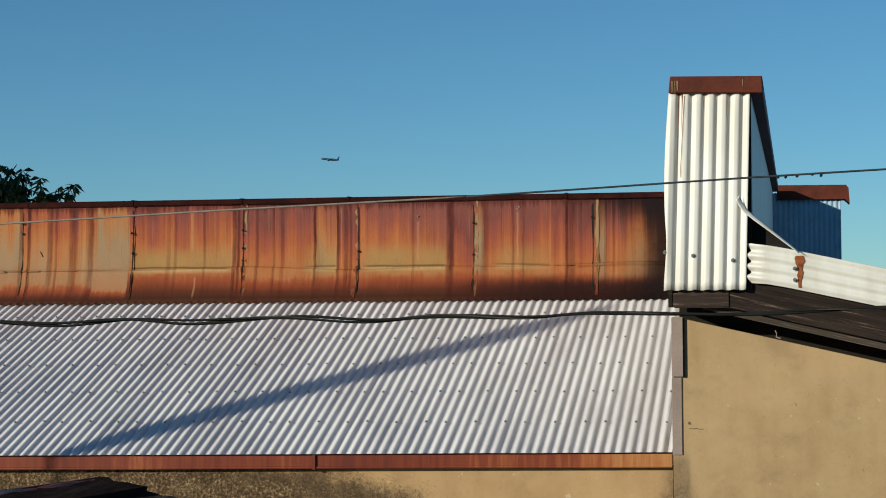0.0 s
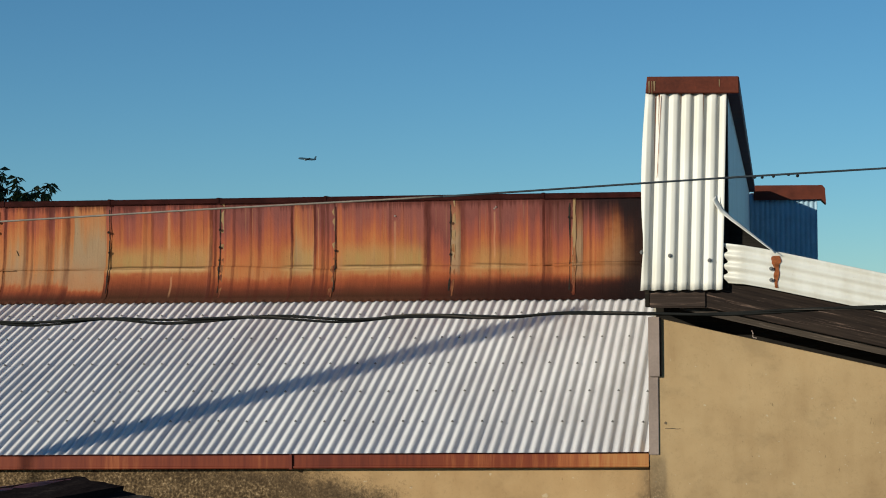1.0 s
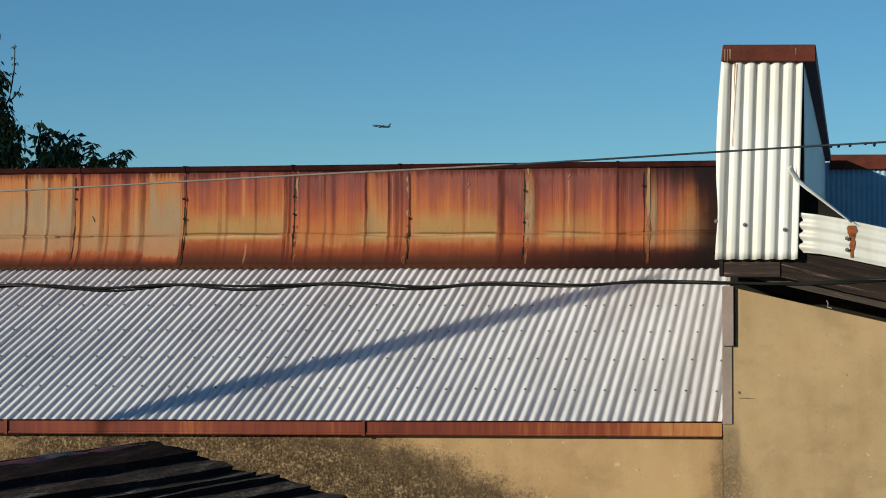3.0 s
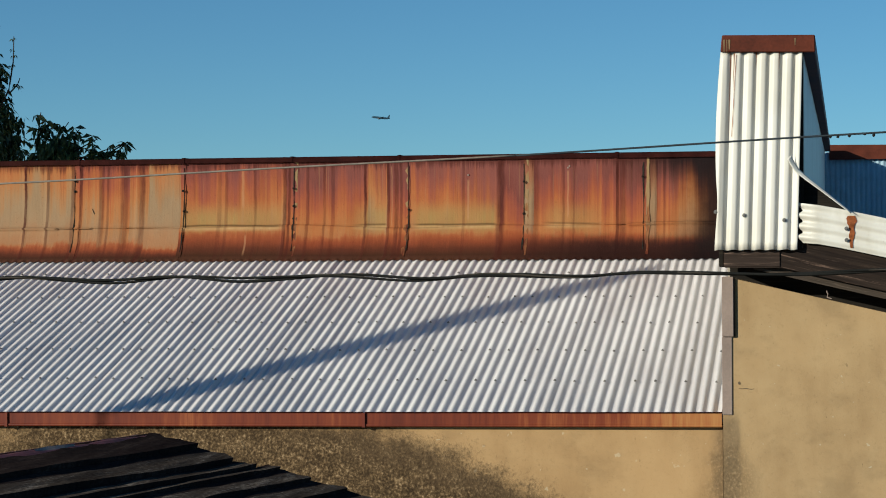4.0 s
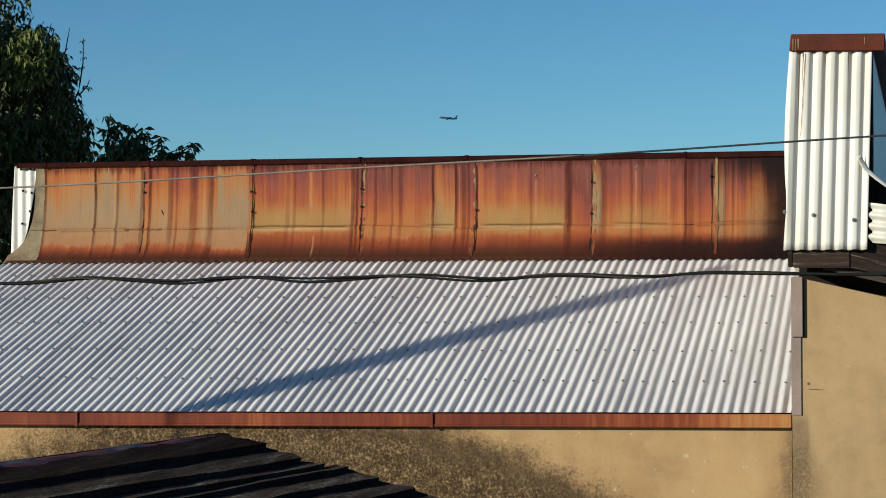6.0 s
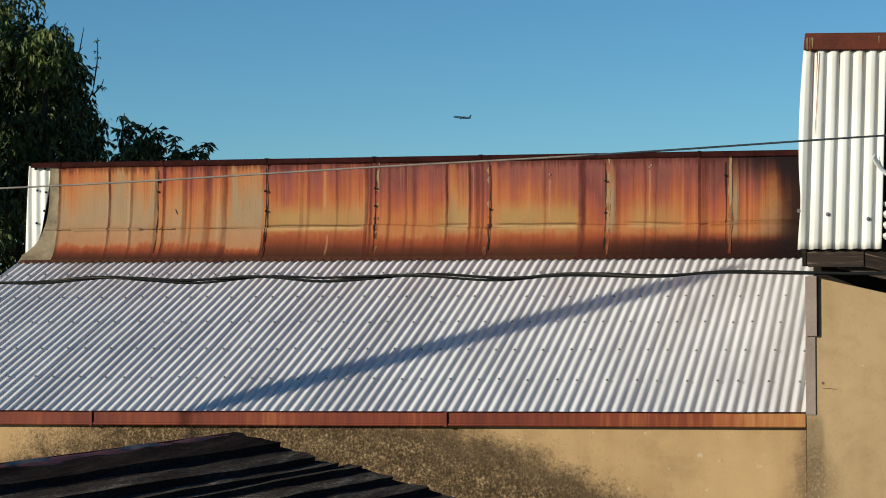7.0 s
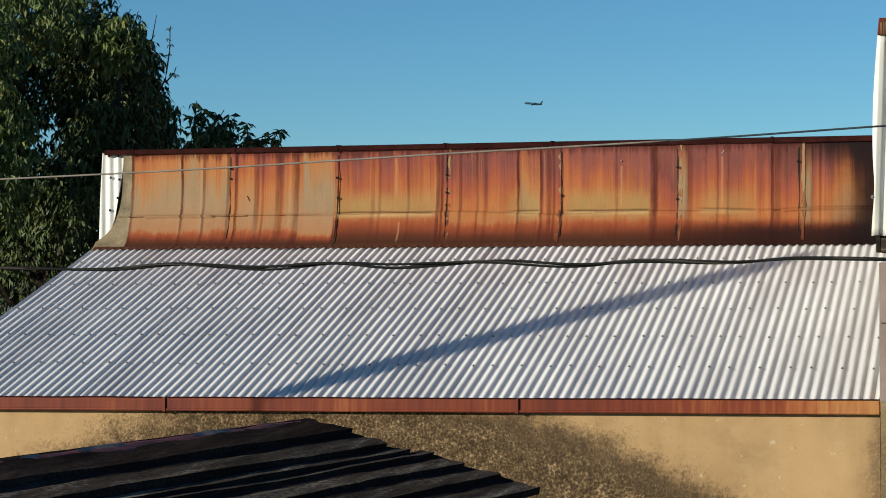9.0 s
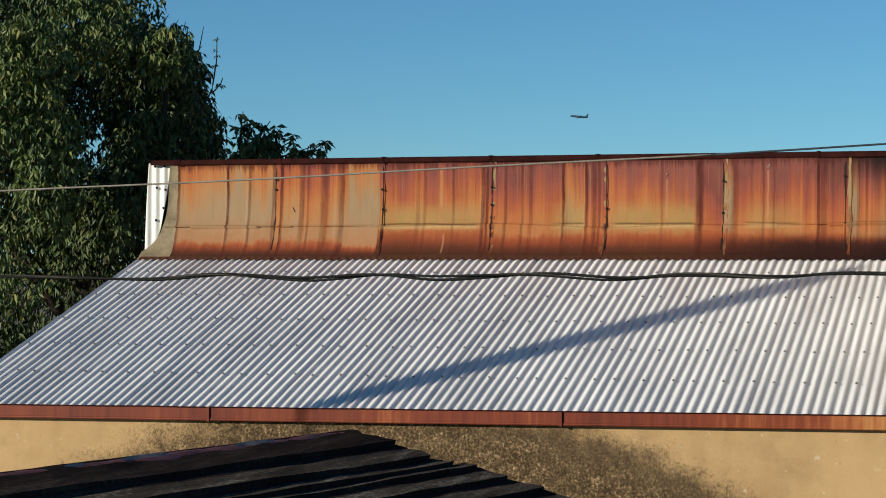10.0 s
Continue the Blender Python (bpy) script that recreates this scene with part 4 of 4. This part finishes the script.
LOW = [(x, 3.866 + 0.0058 * (x - 2.5) + 0.72 * (z - 3.866 - 0.0058 * (x - 2.5))) if 2.5 < x < 7.5 else (x, z) for x, z in LOW]
line = smooth_line(LOW, 400)
cable = thing("bundled_cable", (2, -9.5, 3.85), "thick black twisted overhead cable bundle", "cable")
for r, k, turn, mat in ((0.0062, 0.0, 5.2, CABLE), (0.0054, 2.6, 5.2, CABLE), (0.0040, 4.4, 8.5, OLDCABLE)):
    bm = tube([(x, line_y(x) + 0.007 * math.cos(x * turn + k), z + (0.0055 + 0.0025 * math.sin(x * 1.7)) * math.sin(x * turn + k)) for x, z in line], r, 7)
    wpart("strand", bm, mat, cable, shade=True)

# ---- unseen mast added to cast the shadow that crosses the roof ----
pole = thing("utility_pole", (-4.33, -8.2, 0), "unseen added steel mast, its upper length thickened to cast shade", "utility pole", "overhead line poles")
part("shaft", tube([(0, 0, 0), (0, 0, 2.6), (0, 0, 5.6)], 0.019, 10), STEEL, pole, shade=True)
# thick only above, so that the cast shadow begins at the eaves
part("wrapped_top", tube([(0, 0, 5.23), (0, 0, 5.31), (0, 0, 5.56), (0, 0, 6.5), (0, 0, 7.5), (0, 0, 7.9)], lambda f: (0.03, 0.09, 0.14, 0.15, 0.15, 0.05)[min(5, round(f * 5))], 16), POLEWOOD, pole, "thick grey upper length", True)
# unseen copy that holds the far end of the lines
copy_thing(pole, pose(13.3, -9.5, 0))

# ---- tree behind the house ----
def leaf_cloud(rng, blobs, per, size, mat):
    """Long drooping leaves in hanging bunches on the outside and inside of some uneven blobs."""
    vs, fs = [], []
    for (cx, cy, cz, rx, ry, rz), n in zip(blobs, per):
        for _ in range(n):
            d = rng.normal(size=3)
            d /= np.linalg.norm(d)
            rad = 1.0 - 0.55 * rng.random() ** 1.6
            lump = 1 + 0.22 * noise.noise((cx + d[0] * 2.2, cy + d[1] * 2.2, cz + d[2] * 2.2)) + 0.10 * noise.noise((d[0] * 7, d[1] * 7, cz + d[2] * 7))
            o = np.array((cx, cy, cz)) + d * np.array((rx, ry, rz)) * rad * lump
            if rad > 0.62 and min(rx, rz) > 0.72 and noise.noise((o[0] * 1.6, o[1] * 1.6, o[2] * 1.3)) < -0.10:
                continue
            a0 = rng.random() * 6.28
            for k in range(int(rng.integers(6, 12))):
                a = a0 + k * 2.4
                tilt = rng.uniform(-1.45, -0.35)
                ln = size * rng.uniform(0.65, 1.2)
                h = np.array((math.cos(a) * math.cos(tilt), math.sin(a) * math.cos(tilt), math.sin(tilt)))
                s = np.cross(h, rng.normal(size=3))
                s /= np.linalg.norm(s)
                w = ln * 0.185
                b = o + rng.normal(size=3) * 0.035 + h * 0.02
                up = np.cross(s, h) * ln * 0.05
                i = len(vs)
                vs.extend((b, b + h * ln * 0.45 + s * w + up, b + h * ln * 0.45 - s * w + up, b + h * ln + np.array((0, 0, -0.15 * ln)), b + h * ln * 0.5))
                fs.extend(((i, i + 1, i + 4), (i, i + 4, i + 2), (i + 1, i + 3, i + 4), (i + 4, i + 3, i + 2)))
    me = bpy.data.meshes.new("crown")
    me.from_pydata([tuple(v) for v in vs], [], fs)
    me.materials.append(mat)
    return me


tree = thing("tree", (-5.6, 8.3, 0), "large dark evergreen tree with long drooping leaves", "tree")
# forward clumps painted in the sunlit leaf colour, the mass behind them in the shaded one
# clumps at (-6.95, 6.4) and (-6.9, 3.4) are unseen, added to cast shade
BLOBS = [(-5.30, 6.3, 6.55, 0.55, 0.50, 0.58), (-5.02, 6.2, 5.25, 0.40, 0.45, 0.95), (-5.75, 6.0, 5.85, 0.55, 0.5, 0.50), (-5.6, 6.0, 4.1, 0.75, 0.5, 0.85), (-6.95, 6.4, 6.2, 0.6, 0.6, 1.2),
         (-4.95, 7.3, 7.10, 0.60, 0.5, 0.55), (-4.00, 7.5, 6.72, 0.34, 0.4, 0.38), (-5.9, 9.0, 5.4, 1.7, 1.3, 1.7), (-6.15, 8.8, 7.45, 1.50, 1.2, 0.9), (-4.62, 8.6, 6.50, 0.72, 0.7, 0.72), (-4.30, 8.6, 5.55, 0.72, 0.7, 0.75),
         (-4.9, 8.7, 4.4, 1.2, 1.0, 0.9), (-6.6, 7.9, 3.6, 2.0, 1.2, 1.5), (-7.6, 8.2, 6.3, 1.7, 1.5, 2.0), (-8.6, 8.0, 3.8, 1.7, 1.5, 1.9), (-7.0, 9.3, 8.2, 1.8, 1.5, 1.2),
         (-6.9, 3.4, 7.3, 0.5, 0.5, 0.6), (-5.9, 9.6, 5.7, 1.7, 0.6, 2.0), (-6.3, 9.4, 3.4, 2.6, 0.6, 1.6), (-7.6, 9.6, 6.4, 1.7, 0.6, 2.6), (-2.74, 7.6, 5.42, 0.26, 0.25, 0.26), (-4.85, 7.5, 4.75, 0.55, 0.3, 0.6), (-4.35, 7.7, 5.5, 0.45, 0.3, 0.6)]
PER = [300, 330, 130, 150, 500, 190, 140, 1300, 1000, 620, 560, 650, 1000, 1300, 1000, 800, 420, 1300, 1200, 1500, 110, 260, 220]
for name, pick, mat in (("young_growth", [0, 1, 2, 3, 5, 6], LITLEAF), ("crown", [4, *range(7, len(BLOBS))], LEAF)):
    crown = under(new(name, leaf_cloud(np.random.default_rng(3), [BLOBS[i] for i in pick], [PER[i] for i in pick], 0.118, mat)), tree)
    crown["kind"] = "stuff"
part("trunk", tube([(0, 0, 0), (0.08, 0.05, 1.5), (-0.05, 0.1, 2.8), (0.1, 0.1, 4.2)], lambda f: 0.28 - 0.1 * f, 12), BARK, tree, shade=True)
# the fourth limb only carries an unseen shading clump
for pts, r in (([(0.1, 0.1, 4.0), (-0.4, -0.1, 5.2), (-0.2, -0.2, 6.6), (0.1, 0, 7.8)], 0.13), ([(0.05, 0.1, 3.4), (0.9, -0.3, 4.6), (1.4, -0.4, 5.6), (1.5, -0.4, 6.9)], 0.10),
               ([(0.0, 0.1, 3.0), (-1.0, -0.2, 4.4), (-1.9, -0.2, 5.6), (-2.3, 0, 7.0)], 0.11), ([(-1.0, -0.2, 4.4), (-1.8, -2.5, 5.6), (-1.4, -4.4, 6.8), (-1.3, -4.9, 7.3)], 0.08), ([(1.2, -0.35, 5.0), (2.1, -0.6, 5.2), (2.75, -0.7, 5.45), (3.3, -0.7, 5.35)], 0.04),
               ([(1.45, -0.4, 6.3), (1.78, -0.4, 6.5), (1.92, -0.4, 6.8), (1.98, -0.4, 7.1)], 0.018)):
    part("limb", tube(pts, lambda f, r=r: r * (1 - 0.75 * f), 8), BARK, tree, shade=True)



# the thin boughs that stand out against the sky, with leaves in hanging rosettes
def bough(rng, pts, r, gap, size, first=0.35):
    key = [np.array(p) for p in pts]
    path = []
    for i in range(61):
        f = i / 60 * (len(key) - 1)
        k = min(int(f), len(key) - 2)
        path.append(key[k] + (key[k + 1] - key[k]) * (f - k))
    wpart("twig", tube([tuple(p) for p in path[::4]], lambda f: r * (1 - 0.8 * f) + 0.003, 6), BARK, tree, shade=True)
    vs, fs = [], []
    run, last = 0.0, 0.0
    for i in range(1, 61):
        run += np.linalg.norm(path[i] - path[i - 1])
        if i / 60 < first or run - last < gap * rng.uniform(0.7, 1.3):
            continue
        last = run
        o = path[i] + rng.normal(size=3) * np.array((0.05, 0.05, 0.03))
        for k in range(int(rng.integers(4, 9))):
            a = rng.random() * 6.28
            tilt = rng.uniform(-1.3, 0.15)
            ln = size * rng.uniform(0.6, 1.2)
            h = np.array((math.cos(a) * math.cos(tilt), math.sin(a) * math.cos(tilt), math.sin(tilt)))
            side = np.cross(h, rng.normal(size=3))
            side *= ln * 0.17 / np.linalg.norm(side)
            j = len(vs)
            vs.extend((o, o + h * ln * 0.5 + side, o + h * ln * 0.5 - side, o + h * ln - np.array((0, 0, 0.2 * ln))))
            fs.extend(((j, j + 1, j + 2), (j + 1, j + 3, j + 2)))
    me = bpy.data.meshes.new("bough_leaves")
    me.from_pydata([tuple(v) for v in vs], [], fs)
    me.materials.append(LEAF)
    ob = under(new("bough_leaves", me), tree)
    ob["kind"] = "stuff"


br = np.random.default_rng(12)
ROOT = (-3.3, 7.75, 5.0)
for tip, mids in (((-2.95, 7.6, 5.95), (-3.02, 7.6, 5.45)), ((-2.86, 7.6, 5.80), (-2.95, 7.7, 5.4)), ((-2.58, 7.6, 5.82), (-2.85, 7.6, 5.45)), ((-2.42, 7.55, 5.72), (-2.7, 7.6, 5.40)), ((-2.20, 7.6, 5.60), (-2.65, 7.6, 5.38)),
                  ((-2.05, 7.65, 5.48), (-2.5, 7.6, 5.34)), ((-1.80, 7.6, 5.56), (-2.15, 7.6, 5.36)), ((-1.92, 7.6, 5.44), (-2.3, 7.6, 5.33))):
    bough(br, (ROOT, mids, tip), 0.014, 0.036, 0.14)
bough(br, ((-3.7, 7.9, 5.9), (-3.42, 7.7, 6.25), (-3.34, 7.65, 6.6), (-3.31, 7.6, 6.92)), 0.011, 0.07, 0.055, 0.5)
bough(br, ((-3.42, 7.7, 6.2), (-3.30, 7.7, 6.32), (-3.27, 7.7, 6.40)), 0.008, 0.06, 0.06, 0.4)
for k in range(26):
    x, z = [(-5.3 + 0.062 * k + br.normal() * 0.05, 7.38 - 0.016 * k), (-3.85 + 0.006 * k, 6.95 - 0.070 * k)][k % 2]
    bough(br, ((x - 0.25, 8.0, z - 0.45), (x - 0.05, 7.9, z - 0.15), (x + 0.10 + br.normal() * 0.08, 7.85, z + br.random() * 0.14)), 0.008, 0.06, 0.11, 0.3)

# ---- airliner far off ----
plane = thing("airliner", (0, 0, 0), "twin-engined airliner far off in the sky, painted with blue haze", "airplane")
part("fuselage", tube([(-17, 0, 0.6), (-14, 0, 0.3), (-8, 0, 0), (10, 0, 0), (14, 0, -0.1), (16, 0, -0.5)], lambda f: (0.3, 1.4, 2.0, 2.0, 1.7, 0.4)[min(5, round(f * 5))], 12), HAZEDGREY, plane, shade=True)
for s in (1, -1):
    bm = bmesh.new()
    rings = [[bm.verts.new(c) for c in ((x, y, z), (x - w, y, z), (x - w, y, z + 0.4), (x, y, z + 0.5))] for x, y, z, w in ((4, s * 1.5, -1, 6.5), (-1, s * 8, -0.2, 3.6), (-5, s * 17, 1.0, 1.6))]
    for a, b in zip(rings, rings[1:]):
        for k in range(4):
            bm.faces.new((a[k], a[(k + 1) % 4], b[(k + 1) % 4], b[k]))
    bm.faces.new(rings[0])
    bm.faces.new(rings[-1][::-1])
    part("wing", bm, HAZEDGREY, plane)
    part("engine", tube([(4.2, s * 5.5, -1.9), (3, s * 5.5, -1.9), (0.5, s * 5.5, -1.8)], lambda f: 1.1 - 0.3 * f, 12), STEEL, plane, shade=True)
    bm = bmesh.new()
    slab(bm, (-16.5, min(0, s * 6), 0.9), (-14, max(0, s * 6), 1.2))
    part("tailplane", bm, HAZEDGREY, plane)
part("fin", prism([(-12, 1.4), (-15.5, 7.0), (-17.3, 7.0), (-16.3, 1.2)], "y", -0.2, 0.2), HAZEDGREY, plane)
plane.matrix_world = Matrix.Translation(Vector(EYE) + Vector((-0.211, 0.975, 0.072)) * 4500) @ pose(0, 0, 0, 0, -6, 190) @ Matrix.Scale(1.15, 4)
